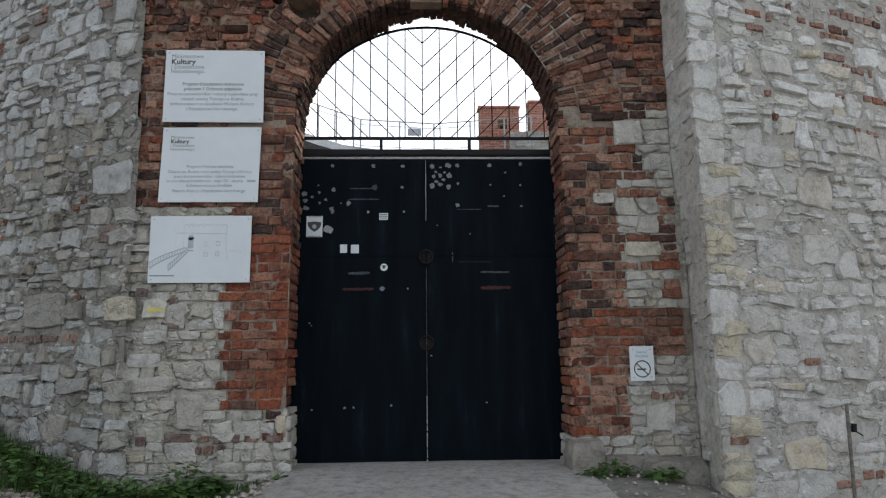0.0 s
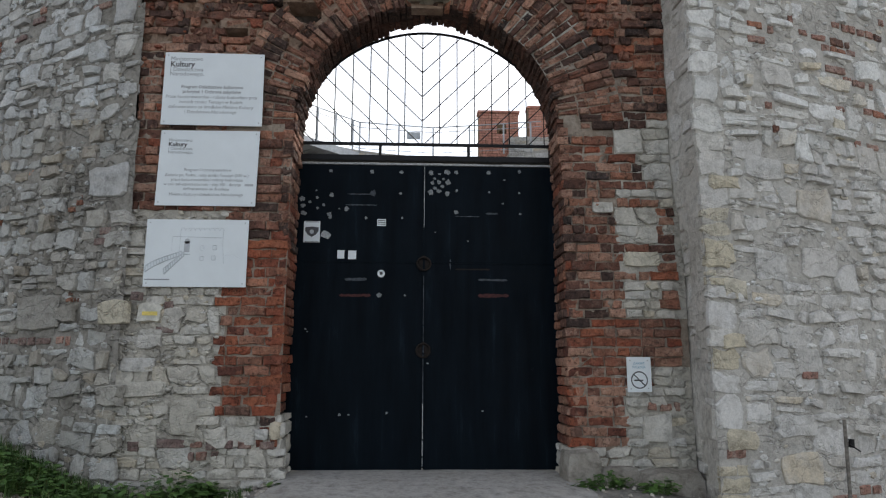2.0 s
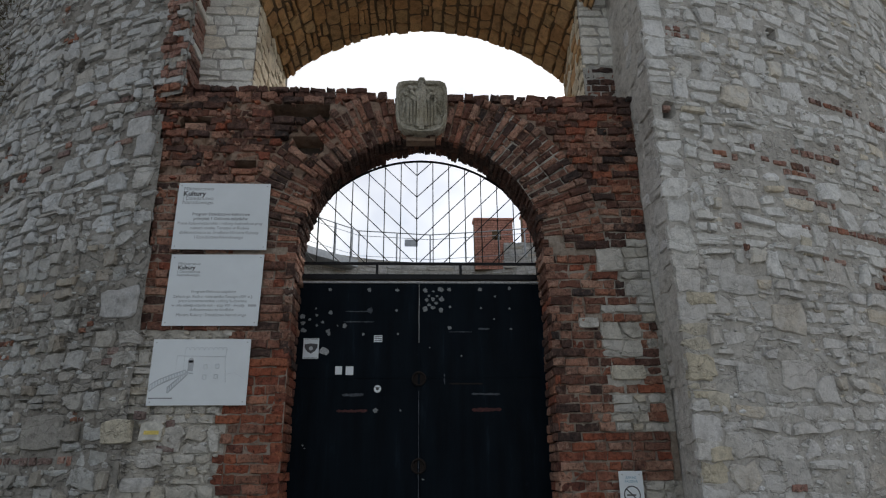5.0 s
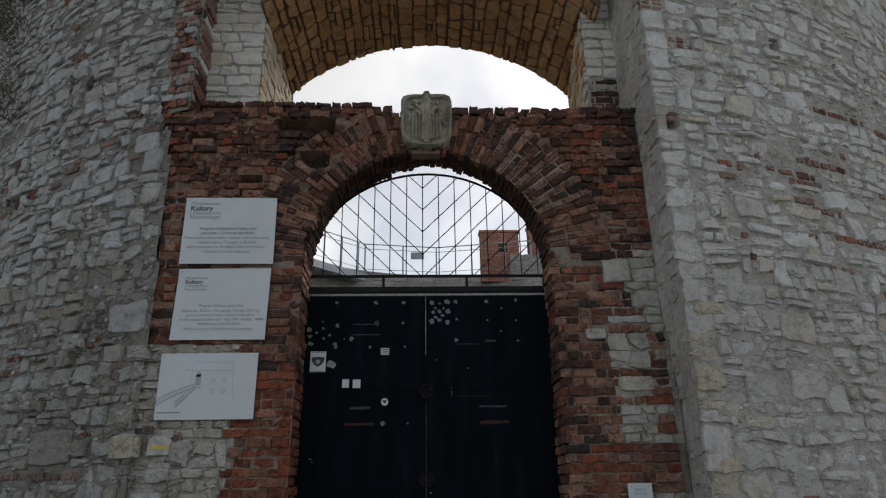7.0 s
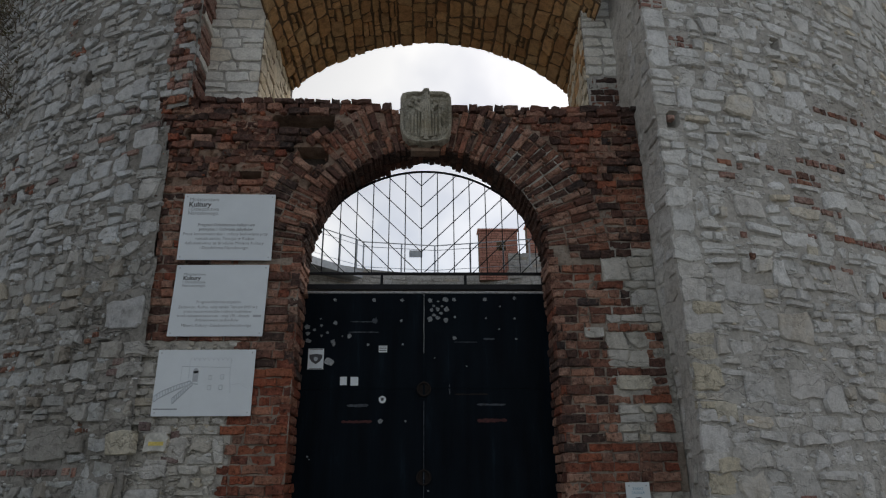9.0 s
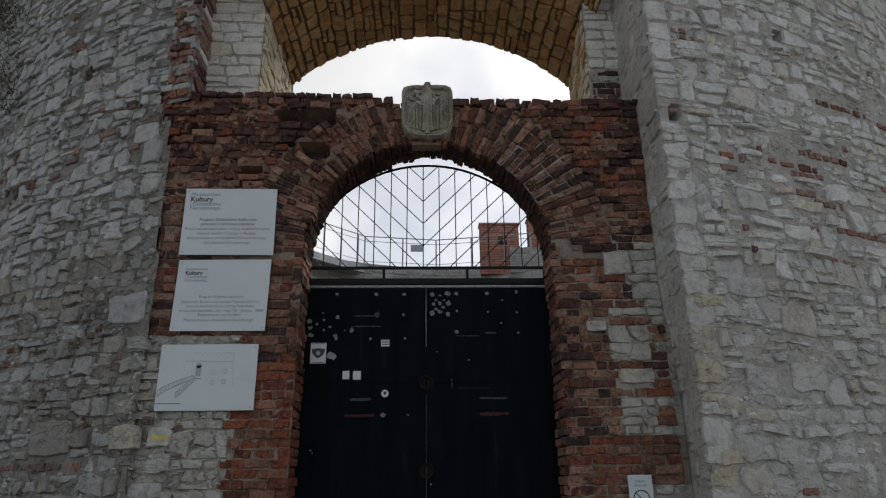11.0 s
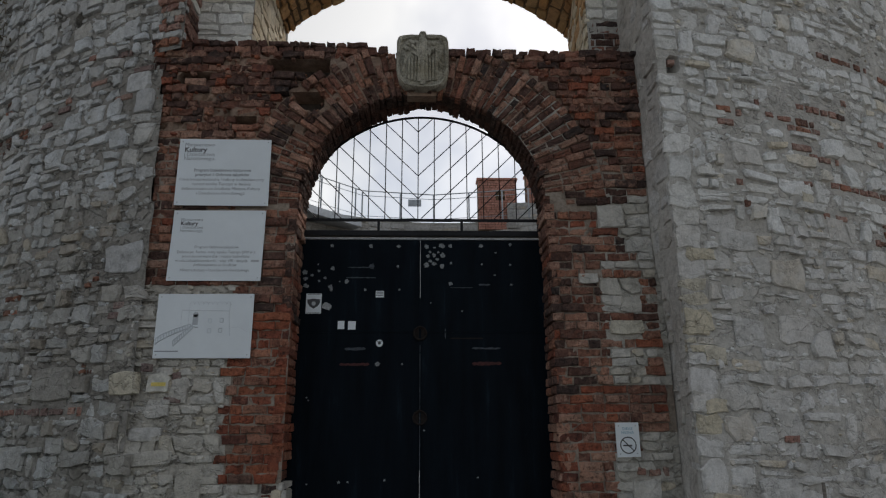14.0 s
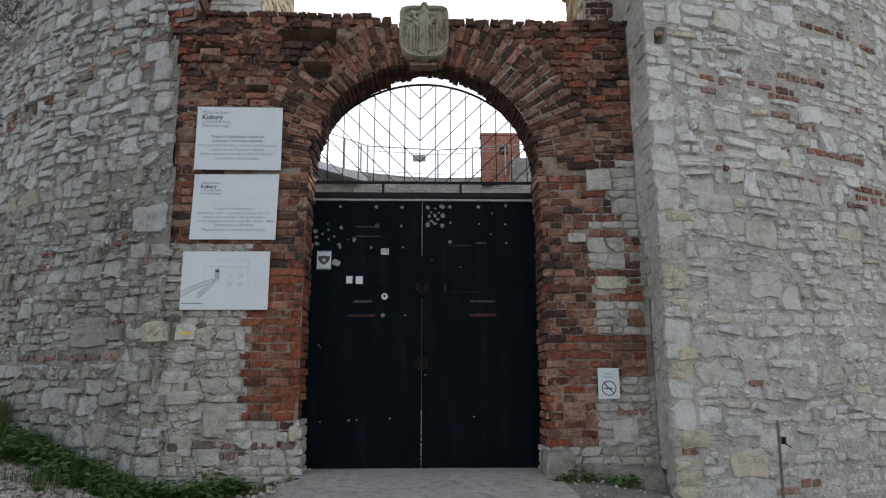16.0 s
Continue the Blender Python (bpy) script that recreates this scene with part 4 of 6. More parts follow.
while z < 9.0:
    west += brick_row(lambda u, v, d: tower(u, v, d + 0.028), along(corner_edge(z + 0.05)), along(-2.50 + rnd.uniform(-0.03, 0.02)), z, COURSE, rnd, rnd.choice((0.6, 1.0, 0.8)), slot_of=lambda u, v, r: r.choice((1, 3, 3, 3, 2, 0)), rough=0.022, miss=lambda u, v: False, long=0.2, wear=0.014)
    z += COURSE
WEST_BLOCKS = [(-3.15, -2.66, 2.84, 3.2), (-3.05, -2.78, 4.85, 5.15), (-3.2, -2.85, 5.15, 5.4), (-3.97, -3.38, 1.45, 1.84), (-4.34, -3.9, 0.72, 0.98), (-3.41, -3.01, 0.78, 0.95)]
west = without(west, WEST_BLOCKS + GATE_BLOCKS[:1], WEST_BRICKS)
west += small_bricks(tower, [(along(a), along(b), z) for a, b, z in WEST_BRICKS], rnd, (5, 5, 3), 0.012, 0.026)
for x0, x1, z0, z1 in WEST_BLOCKS:
    west.append(feature(tower, along(x0), along(x1), z0, z1, rnd, 2 if z0 > 2.5 else 0, 0.034))
emit(west, "stone", [M_STONE_L, M_BRICK, M_STONE_WHITE, M_BRICK_PINK, M_STONE_L_SKYLIT, M_BRICK_PURPLE], wall_west, (-3.2, 6.9, 3.0), 300, "rubble")


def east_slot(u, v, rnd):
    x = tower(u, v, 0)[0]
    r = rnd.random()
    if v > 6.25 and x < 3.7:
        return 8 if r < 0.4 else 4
    # slot 4 above about 3.3 m paints the upper wall as more lit
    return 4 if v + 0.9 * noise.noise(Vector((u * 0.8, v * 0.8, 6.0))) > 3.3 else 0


def east_keep(u, v):
    return not any(abs(tower(u, v, 0)[0] - x) < 0.07 and abs(v - z) < 0.1 for x, z in EAST_HOLES)


EAST_HOLES = [(5.11, 6.65), (6.24, 6.62), (6.92, 6.63), (3.38, 5.2), (6.98, 4.35), (6.98, 4.2), (6.98, 4.5)]
EAST_BRICKS = [(3.89, 4.06, 4.69), (3.87, 4.08, 4.52), (4.14, 4.22, 4.66), (4.42, 4.50, 4.84), (4.57, 4.68, 4.71), (4.73, 5.26, 4.69), (5.05, 5.94, 4.90), (4.86, 5.40, 4.59), (4.38, 4.47, 4.49), (4.88, 5.17, 4.34), (5.14, 5.60, 4.24), (5.66, 5.75, 4.19), (4.02, 4.12, 3.79), (4.97, 5.11, 3.88), (5.40, 6.52, 3.91), (4.09, 4.19, 3.54), (5.84, 5.94, 5.12), (5.56, 6.04, 5.75), (6.05, 6.50, 5.77), (6.75, 7.05, 5.74), (6.42, 6.56, 4.68), (3.32, 3.42, 5.22), (3.27, 3.46, 0.27), (4.17, 4.34, 0.99), (4.40, 4.68, -0.19), (4.74, 5.04, -0.12), (5.20, 5.60, 3.50), (6.20, 6.90, 3.52), (6.20, 6.90, 3.40), (6.00, 6.40, 3.27)]
v, f = grid(tower, U_R - 0.01, U_R + 7.0, -0.6, TOWER_TOP, 0.06, 0.012, 3.5, 5.0, lambda u, w: 0.2 if any(abs(tower(u, w, 0)[0] - a) < 0.06 and abs(w - z) < 0.09 for a, z in EAST_HOLES) else 0.0)
obj("mortar", v, f, M_MORTAR_R, wall_east, None, "pale lime mortar")
east = rubble(tower, U_R + 0.30, U_R + 6.6, -0.5, 9.0, rnd, (0.10, 0.34), (0.14, 0.46), 0.02, (0.003, 0.058), 0.10, east_keep, east_slot, 8.0, 0.45, 0.09, 0.026, 0.3, 0.07)
# larger corner stones down the edge of the recess
quoins = rubble(tower, U_R - 0.02, U_R + 0.30, -0.5, 9.0, rnd, (0.14, 0.34), (0.5, 0.6), 0.012, (0.006, 0.026), 0.0, None, lambda u, v, r: (8 if v > 6.3 and r.random() < 0.5 else (2 if v < 3.4 and r.random() < 0.3 else (4 if v > 3.2 else 0))), 8.0, 0.3, 0.0, 0.024, 0.08)
east += chips(tower, U_R + 0.3, U_R + 5.0, -0.3, 8.0, 2200, rnd, None, (0.014, 0.06), (0, 4))
EAST_BLOCKS = [(3.7, 4.15, 3.0, 3.25), (4.3, 4.75, 2.6, 2.95), (3.75, 4.1, 1.95, 2.25), (4.3, 4.75, 2.0, 2.3), (3.85, 4.3, 0.0, 0.3), (3.8, 4.3, 0.45, 0.65), (4.0, 4.4, 4.05, 4.3)]
east = without(east + quoins, EAST_BLOCKS, EAST_BRICKS)
east += small_bricks(tower, [(along(a), along(b), z) for a, b, z in EAST_BRICKS], rnd, (3, 3, 1))
for x0, x1, z0, z1 in ((3.28, 3.62, 2.86, 3.0), (3.27, 3.6, 0.33, 0.52), (3.3, 3.55, 1.28, 1.42), (3.35, 3.6, 1.75, 1.95), (3.3, 3.5, 2.1, 2.3), (4.9, 5.05, 3.55, 3.8)):
    east.append(feature(tower, along(x0), along(x1), z0, z1, rnd, 2, 0.026))
for x0, x1, z0, z1 in EAST_BLOCKS:
    east.append(feature(tower, along(x0), along(x1), z0, z1, rnd, 0, 0.022))
emit(east, "stone", [M_STONE_R, M_BRICK, M_STONE_OCHRE, M_BRICK_PINK, M_STONE_R_LIT], wall_east, (4.2, 6.2, 3.0), 300, "rubble")

# the rendered side of the recess
def recess(u, v, d):
    foot = 0.09 * min(1.0, max(0.0, (3.4 - v) / 1.4)) * max(0.0, min(1.0, (u - 5.93) / 0.57))
    return (X_RIGHT + 0.04 * (Y_WALL + 0.02 - u) / 0.57 + foot - d, u, v)


recess_side = empty("recess_side", (X_RIGHT, 6.3, 0.0), "lime-rendered stone side of the gate recess", "wall", kind="structure")
v, f = grid(recess, 5.90, Y_WALL + 0.5, -0.4, 9.0, 0.05, 0.02, 3.0, 7.0)
obj("render_coat", v, f, M_RENDERED, recess_side)
emit(rubble(recess, 5.91, Y_WALL, -0.3, 9.0, rnd, (0.16, 0.34), (0.2, 0.4), 0.03, (0.004, 0.024), 0.03, None, lambda u, v, r: r.choice((0, 1, 1)), 4.0, 0.3, 0.2, 0.02, 0.2), "stone", [M_STONE_R, M_RENDERED], recess_side, (3.2, 6.3, 2.5), 300)

# ---- the vaulted opening over the gate wall ----
wall_upper = empty("wall_upper", (GX, Y_UP, TOP), "dressed limestone jambs of the upper vaulted opening", "wall", kind="structure")
upper = []
for u0, u1 in ((-2.62, UP_L), (UP_R, X_RIGHT + 0.02)):
    def face(u, v, d):
        return (u, Y_UP - d, v)
    v, f = grid(face, u0, u1, 0.0, 9.2, 0.1, 0.006)
    obj("mortar", v, f, M_MORTAR_R, wall_upper)
    upper += rubble(face, u0, u1, TOP + (0.83 if u0 > 0 else 0.0), 9.1, rnd, (0.14, 0.24), (0.2, 0.42), 0.02, (0.006, 0.025), 0.0, split=0.1, empty_rate=0.0)
for s, x in ((1, UP_L), (-1, UP_R)):
    def side(u, v, d, s=s, x=x):
        return (x + s * d + (SPLAY * (u - Y_UP) if s < 0 else 0.0), u, v)
    v, f = grid(side, Y_UP, UP_BACK, 0.0, VAULT_SPRING + 0.15, 0.1, 0.006)
    obj("mortar", v, f, M_MORTAR_V, wall_upper)
    # west side all slot 2: its sunlight painted in with the paler stone
    upper += rubble(side, Y_UP, UP_BACK, 3.4, VAULT_SPRING + 0.1, rnd, (0.13, 0.24), (0.18, 0.4), 0.022, (0.006, 0.025), 0.0, slot_of=lambda u, v, r, s=s: 2 if s > 0 else r.choice((1, 2)), split=0.1, empty_rate=0.0)
    bm = box_bm(*((UP_L - 0.85, UP_L - 0.02) if s > 0 else (UP_R + 0.24, UP_R + 0.85)), Y_UP + 0.03, UP_BACK + 0.1, 0.0, 9.3)
    part("pier", bm, M_MORTAR_V, wall_upper)
def jamb_front(u, v, d):
    return (u, Y_UP - d, v)


jamb_base = []
for k in range(8):
    jamb_base += brick_row(jamb_front, UP_R + 0.02, X_RIGHT - 0.02, TOP + 0.02 + k * COURSE, COURSE, rnd, 0.5 + 0.25 * (k % 2), slot_of=lambda u, v, r: r.choice((0, 1, 2)), rough=0.02, miss=lambda u, v: False, wear=0.012)
emit(jamb_base, "brick", [M_BRICK, M_BRICK_RED, M_BRICK_DARK], wall_upper, (GX, Y_UP, TOP), 300)
# brick lining of the upper recess
lining = []
z = TOP + 0.1
while z < 9.0:
    def lip(u, v, d):
        return (-2.52 + d, u, v)
    lining.append(brick(lip, 6.44 + rnd.uniform(0.0, 0.08), 6.92, z, z + 0.09, rnd, rnd.uniform(-0.006, 0.032), slot=rnd.choice((0, 1, 1, 1, 2)), wear=0.012))
    z += COURSE
emit(lining, "brick", [M_BRICK, M_BRICK_PINK, M_STONE_J], wall_upper, (GX, Y_UP, TOP), 300)
emit(upper, "stone", [M_STONE_J, M_STONE_V, M_STONE_CREAM], wall_upper, (GX, Y_UP, 6.5), 300, "upper_stone")

VW = (UP_R + 0.2 - UP_L) / 2
VX = (UP_R + 0.2 + UP_L) / 2
VR = (VW ** 2 + (VAULT_TOP - VAULT_SPRING) ** 2) / (2 * (VAULT_TOP - VAULT_SPRING))
VA = math.asin(VW / VR)


def vault(u, v, d):
    """u: metres along the soffit from its crown, v: depth, d: down into the opening."""
    a = u / VR
    return (VX + (VR - d) * math.sin(a), v, VAULT_TOP - VR + (VR - d) * math.cos(a))


vault_roof = empty("vault", (VX, Y_UP, VAULT_TOP), "shallow vault of warm brown sandstone pieces", "vault", kind="structure")
L = VR * VA
v, f = grid(vault, -L, L, Y_UP - 0.35, UP_BACK, 0.1, 0.006)
obj("mortar", v, f, M_MORTAR_V, vault_roof)
def turned(u, v, d):
    return vault(v, u, d)
emit(rubble(turned, Y_UP - 0.33, UP_BACK + 0.02, -L, L, rnd, (0.13, 0.24), (0.18, 0.4), 0.03, (0.012, 0.05), 0.03, split=0.1, empty_rate=0.0), "stone", [M_STONE_V], vault_roof, (VX, UP_BACK, VAULT_TOP), 300, "vault_stone")
bm = bmesh.new()
add_box(bm, -2.66, X_RIGHT + 0.1, Y_UP + 0.1, UP_BACK, VAULT_TOP + 0.12, 9.35)
part("vault_fill", bm, M_MORTAR_V, vault_roof)
bm = bmesh.new()
prof = [(VX + VR * math.sin(-VA + 2 * VA * k / 16), VAULT_TOP - VR + VR * math.cos(-VA + 2 * VA * k / 16)) for k in range(17)]
for y in (Y_UP - 0.36, UP_BACK + 0.01):
    lo = [bm.verts.new((p[0], y, p[1] + 0.004)) for p in prof]
    hi = [bm.verts.new((p[0], y, 9.3)) for p in prof]
    for k in range(16):
        bm.faces.new((lo[k], lo[k + 1], hi[k + 1], hi[k]))
part("vault_face", bm, M_MORTAR_V, vault_roof)

# ---- the gate: two steel leaves, a beam and an iron fanlight grille ----
gate = empty("gate", (GX, Y_DOOR, 0.0), "closed dark navy steel double gate with chipped paint", "gate")
SEAM = 0.45
D_L, D_R, D_TOP = GX - HALF - 0.10, GX + HALF + 0.10, 3.40
for x0, x1, s in ((D_L, SEAM - 0.006, -1), (SEAM + 0.006, D_R, 1)):
    bm = bmesh.new()
    add_box(bm, x0, x1, Y_DOOR, Y_DOOR + 0.05, 0.008, D_TOP - 0.012, bevel=0.004)
    leaf = part("leaf", bm, M_DOOR, gate)
    bm = bmesh.new()
    add_box(bm, x0 + 0.002, x1 - 0.002, Y_DOOR - 0.006, Y_DOOR + 0.001, 2.245, 2.262)
    part("weld_seam", bm, M_DOOR, leaf)
bm = box_bm(SEAM - 0.012, SEAM + 0.012, Y_DOOR - 0.014, Y_DOOR - 0.001, 0.03, D_TOP - 0.015)
cover = part("cover_strip", bm, M_DOOR, gate)
for z0, z1 in ((2.66, 3.385), (0.7, 2.1), (0.05, 0.7)):
    bm = bmesh.new()
    z = z0
    while z < z1:
        e = min(z1, z + rnd.uniform(0.05, 0.2))
        add_box(bm, SEAM - rnd.uniform(0.003, 0.006), SEAM + rnd.uniform(0.002, 0.005), Y_DOOR - 0.017, Y_DOOR - 0.013, z, e)
        z = e + (rnd.uniform(0.002, 0.02) if z0 < 1.0 else 0.001)
    part("worn_edge", bm, M_CHALK if z0 > 2 else (M_SMEAR if z0 > 0.5 else M_CHALK), cover, "worn pale edge of the strip")
bm = box_bm(D_L + 0.07, D_R - 0.02, Y_DOOR - 0.012, Y_DOOR + 0.03, D_TOP - 0.006, D_TOP + 0.014)
part("white_edge", bm, M_CHALK, gate, "white painted top edge")
for z in (2.235, 1.27):
    bm = bmesh.new()
    ringr = 0.075
    for k in range(18):
        a, b = 2 * math.pi * k / 18, 2 * math.pi * (k + 1) / 18
        add_rod(bm, (SEAM + ringr * math.cos(a), Y_DOOR - 0.028, z + ringr * math.sin(a)), (SEAM + ringr * math.cos(b), Y_DOOR - 0.028, z + ringr * math.sin(b)), 0.011, 6)
    add_rod(bm, (SEAM, Y_DOOR - 0.03, z + ringr), (SEAM, Y_DOOR, z + ringr), 0.018, 8)
    add_rod(bm, (SEAM, Y_DOOR - 0.008, z), (SEAM, Y_DOOR, z), 0.07, 16)
    part("ring_handle", bm, M_RUST, gate, "rusty ring handle on a round plate")

grille = empty("fanlight_grille", (GX, Y_DOOR, 3.45), "black iron fanlight grille with uprights and slanting bars", "grille")
bm = box_bm(D_L, D_R, Y_DOOR - 0.03, Y_DOOR + 0.06, 3.44, 3.505, bevel=0.004)
part("beam", bm, M_IRON, grille)
bm = box_bm(D_L, D_R, Y_DOOR - 0.01, Y_DOOR + 0.03, 3.635, 3.665, bevel=0.003)
part("sill_bar", bm, M_IRON, grille)
for x in (-0.07, 0.96):
    part("short_post", box_bm(x - 0.016, x + 0.016, Y_DOOR - 0.008, Y_DOOR + 0.028, 3.5, 3.64), M_IRON, grille)
GR, GZ = 1.60, 3.46
bm = bmesh.new()
prev = None
for k in range(33):
    a = radians(-66 + 132 * k / 32)
    p = (GX + GR * math.sin(a), Y_DOOR + 0.01, GZ + GR * math.cos(a))
    if prev and p[2] > 3.66:
        add_rod(bm, prev, p, 0.017, 6)
    prev = p
part("arched_frame", bm, M_IRON, grille)


def grille_top(x):
    d = GR ** 2 - (x - GX) ** 2
    return GZ + math.sqrt(d) if d > 0 else 0


PITCH = 0.206
bars = [0.415 + PITCH * k for k in range(-7, 8)]
for x in bars:
    zt = grille_top(x)
    if abs(x - GX) < HALF + 0.05 and zt > 3.7:
        bm = bmesh.new()
        add_rod(bm, (x, Y_DOOR + 0.012, 3.66), (x, Y_DOOR + 0.012, zt), 0.0065, 5)
        part("upright", bm, M_IRON, grille)
xm = bars[7]
for s in (-1, 1):
    for k in range(-5, 6):
        z0 = 3.935 + 0.305 * k
        # a slanting bar leaves the middle upright at z0 and climbs outwards
        pts = []
        for q in range(0, 161):
            dx = q * 0.01
            x, zz = xm + s * dx, z0 + dx * 1.0
            if 3.66 <= zz <= grille_top(x) and abs(x - GX) < HALF + 0.05:
                pts.append((x, zz))
        if len(pts) > 4:
            bm = bmesh.new()
            add_rod(bm, (pts[0][0], Y_DOOR - 0.002, pts[0][1]), (pts[-1][0], Y_DOOR - 0.002, pts[-1][1]), 0.0065, 5)
            part("slanting_bar", bm, M_IRON, grille)

# ---- boards on the wall ----


def board(name, corners, y, label):
    """A thin board hung on the wall by its four corners (x, z): bottom left, bottom right, top right, top left."""
    e = empty(name, (corners[0][0], y, corners[0][1]), label, "sign")
    bm = bmesh.new()
    fr = [bm.verts.new((x, y, z)) for x, z in corners]
    bk = [bm.verts.new((x, y + 0.012, z)) for x, z in corners]
    bm.faces.new(fr)
    bm.faces.new(bk[::-1])
    for k in range(4):
        bm.faces.new((fr[k], bk[k], bk[(k + 1) % 4], fr[(k + 1) % 4]))
    part("panel", bm, M_WHITE, e)
    for x, z in corners:
        cx, cz = sum(c[0] for c in corners) / 4, sum(c[1] for c in corners) / 4
        sx, sz = x + math.copysign(0.035, cx - x), z + math.copysign(0.035, cz - z)
        bm = bmesh.new()
        add_rod(bm, (sx, y - 0.004, sz), (sx, y + 0.09, sz), 0.007, 8)
        part("screw", bm, M_STEEL, e)
    return e


SIGN_Y = 6.455
sign_a = board("ministry_board", [(-2.385, 3.635), (-1.311, 3.63), (-1.323, 4.46), (-2.392, 4.465)], SIGN_Y, "white information board with grey and black print")
sign_b = board("ministry_board", [(-2.375, 2.745), (-1.335, 2.745), (-1.325, 3.575), (-2.365, 3.57)], SIGN_Y, "white information board with fine grey print")
sign_c = board("castle_drawing_board", [(-2.425, 1.89), (-1.385, 1.89), (-1.387, 2.597), (-2.432, 2.595)], SIGN_Y, "white board with a pale line drawing of a castle")


def lettering(text, x, z, size, mat, parent, y, name="lettering", align="LEFT", bold=0.0, squeeze=1.0):
    cu = bpy.data.curves.new(name, "FONT")
    cu.body = text
    cu.size = size
    cu.align_x = align
    cu.extrude = 0.0004
    cu.offset = bold
    cu.resolution_u = 2
    tmp = bpy.data.objects.new(name, cu)
    me = bpy.data.meshes.new_from_object(tmp)
    bpy.data.objects.remove(tmp)
    me.name = name
    me.transform(Matrix.Translation((x, y - 0.0012, z)) @ Euler((radians(90), 0, 0)).to_matrix().to_4x4() @ Matrix.Diagonal((squeeze, 1, 1, 1)))
    me.materials.append(mat)
    ob = new(name, me)
    ob.parent = parent
    ob.matrix_parent_inverse = Matrix.Translation(-parent.matrix_basis.translation)
    return ob


S = SIGN_Y
for line, z, s, mat, bold in (("Ministerstwo", 4.370, 0.066, M_INKGREY, 0.0), ("Kultury", 4.300, 0.086, M_INK, 0.0022), ("i Dziedzictwa", 4.247, 0.066, M_INKGREY, 0.0), ("Narodowego.", 4.195, 0.066, M_INKGREY, 0.0)):
    lettering(line, -2.33, z, s, mat, sign_a, S, bold=bold)
for line, z in (("Program Dziedzictwo kulturowe", 4.052), ("priorytet 1 Ochrona zabytków", 3.996), ("Prace konserwatorskie i roboty budowlane przy", 3.937), ("ruinach zamku Tenczyn w Rudnie", 3.880), ("dofinansowano ze środków Ministra Kultury", 3.823), ("i Dziedzictwa Narodowego", 3.766)):
    lettering(line, -1.865, z, 0.052, M_INKGREY, sign_a, S, align="CENTER", squeeze=0.96, bold=0.0011 if z > 3.95 else 0.0)
for line, z, s, mat, bold in (("Ministerstwo", 3.445, 0.047, M_INKGREY, 0.0), ("Kultury", 3.393, 0.064, M_INK, 0.0018), ("i Dziedzictwa", 3.352, 0.047, M_INKGREY, 0.0), ("Narodowego.", 3.312, 0.047, M_INKGREY, 0.0)):
    lettering(line, -2.28, z, s, mat, sign_b, S, bold=bold)
for line, z in (("Program Ochrona zabytków", 3.12), ("Zadanie pn. Rudno, ruiny zamku Tenczyn (XIV w.):", 3.062), ("prace konserwatorskie i roboty budowlane", 3.012), ("w celu zabezpieczenia ruin - etap VIII - decyzja", 2.962), ("dofinansowano ze środków", 2.912), ("Ministra Kultury i Dziedzictwa Narodowego", 2.852)):
    lettering(line, -1.85 - (0.045 if "etap" in line else 0.0), z, 0.046, M_INKGREY, sign_b, S, align="CENTER", squeeze=0.93, bold=0.0)
part("print_bar", box_bm(-1.455, -1.365, S - 0.0016, S - 0.0002, 2.962, 2.986), M_INKLIGHT, sign_b)

# the drawing: towers, stairs and windows in thin lines
bm = bmesh.new()


def stroke(pts, w=0.004, mat=None):
    for a, b in zip(pts, pts[1:]):
        add_rod(bm, (a[0], S - 0.0005, a[1]), (b[0], S - 0.0005, b[1]), w / 2, 4)


DX, DZ = -2.43, 1.89


def flight(low, high, curve, steps, wide):
    """A flight of stairs drawn as two lines with rungs between them."""
    a, b = [], []
    for k in range(steps + 1):
        t = k / steps
        x, z = DX + low[0] + (high[0] - low[0]) * t, DZ + low[1] + (high[1] - low[1]) * t ** curve
        a.append((x, z))
        b.append((x - 0.005, z + wide * (1.0 - 0.4 * t)))
    stroke(a, 0.013)
    stroke(b, 0.011)
    for p, q in zip(a, b):
        stroke([p, q], 0.011)


flight((0.02, 0.15), (0.38, 0.335), 0.75, 13, 0.06)
flight((0.21, 0.13), (0.40, 0.325), 1.0, 9, 0.06)
stroke([(DX + 0.37, DZ + 0.345), (DX + 0.46, DZ + 0.335)], 0.012)
part("stair_drawing", bm, M_INKSTAIR, sign_c)
bm = bmesh.new()
stroke([(DX + 0.35, DZ + 0.36), (DX + 0.35, DZ + 0.58)], 0.004)
for q in range(9):
    stroke([(DX + 0.35 + 0.05 * q, DZ + 0.585 + 0.008 * (q % 2)), (DX + 0.36 + 0.05 * q, DZ + 0.615), (DX + 0.385 + 0.05 * q, DZ + 0.615), (DX + 0.40 + 0.05 * q, DZ + 0.585)], 0.004)
stroke([(DX + 0.27, DZ + 0.525), (DX + 0.79, DZ + 0.515)], 0.007)
stroke([(DX + 0.27, DZ + 0.525), (DX + 0.27, DZ + 0.37)], 0.003)
stroke([(DX + 0.79, DZ + 0.60), (DX + 0.785, DZ + 0.46), (DX + 0.81, DZ + 0.24)], 0.005)
stroke([(DX + 0.82, DZ + 0.33), (DX + 0.90, DZ + 0.34), (DX + 1.0, DZ + 0.28)], 0.003)
for x, zz in ((0.565, 0.385), (0.69, 0.39), (0.565, 0.275), (0.685, 0.28)):
    stroke([(DX + x, DZ + zz), (DX + x + 0.035, DZ + zz), (DX + x + 0.035, DZ + zz + 0.045), (DX + x, DZ + zz + 0.045), (DX + x, DZ + zz)], 0.008)
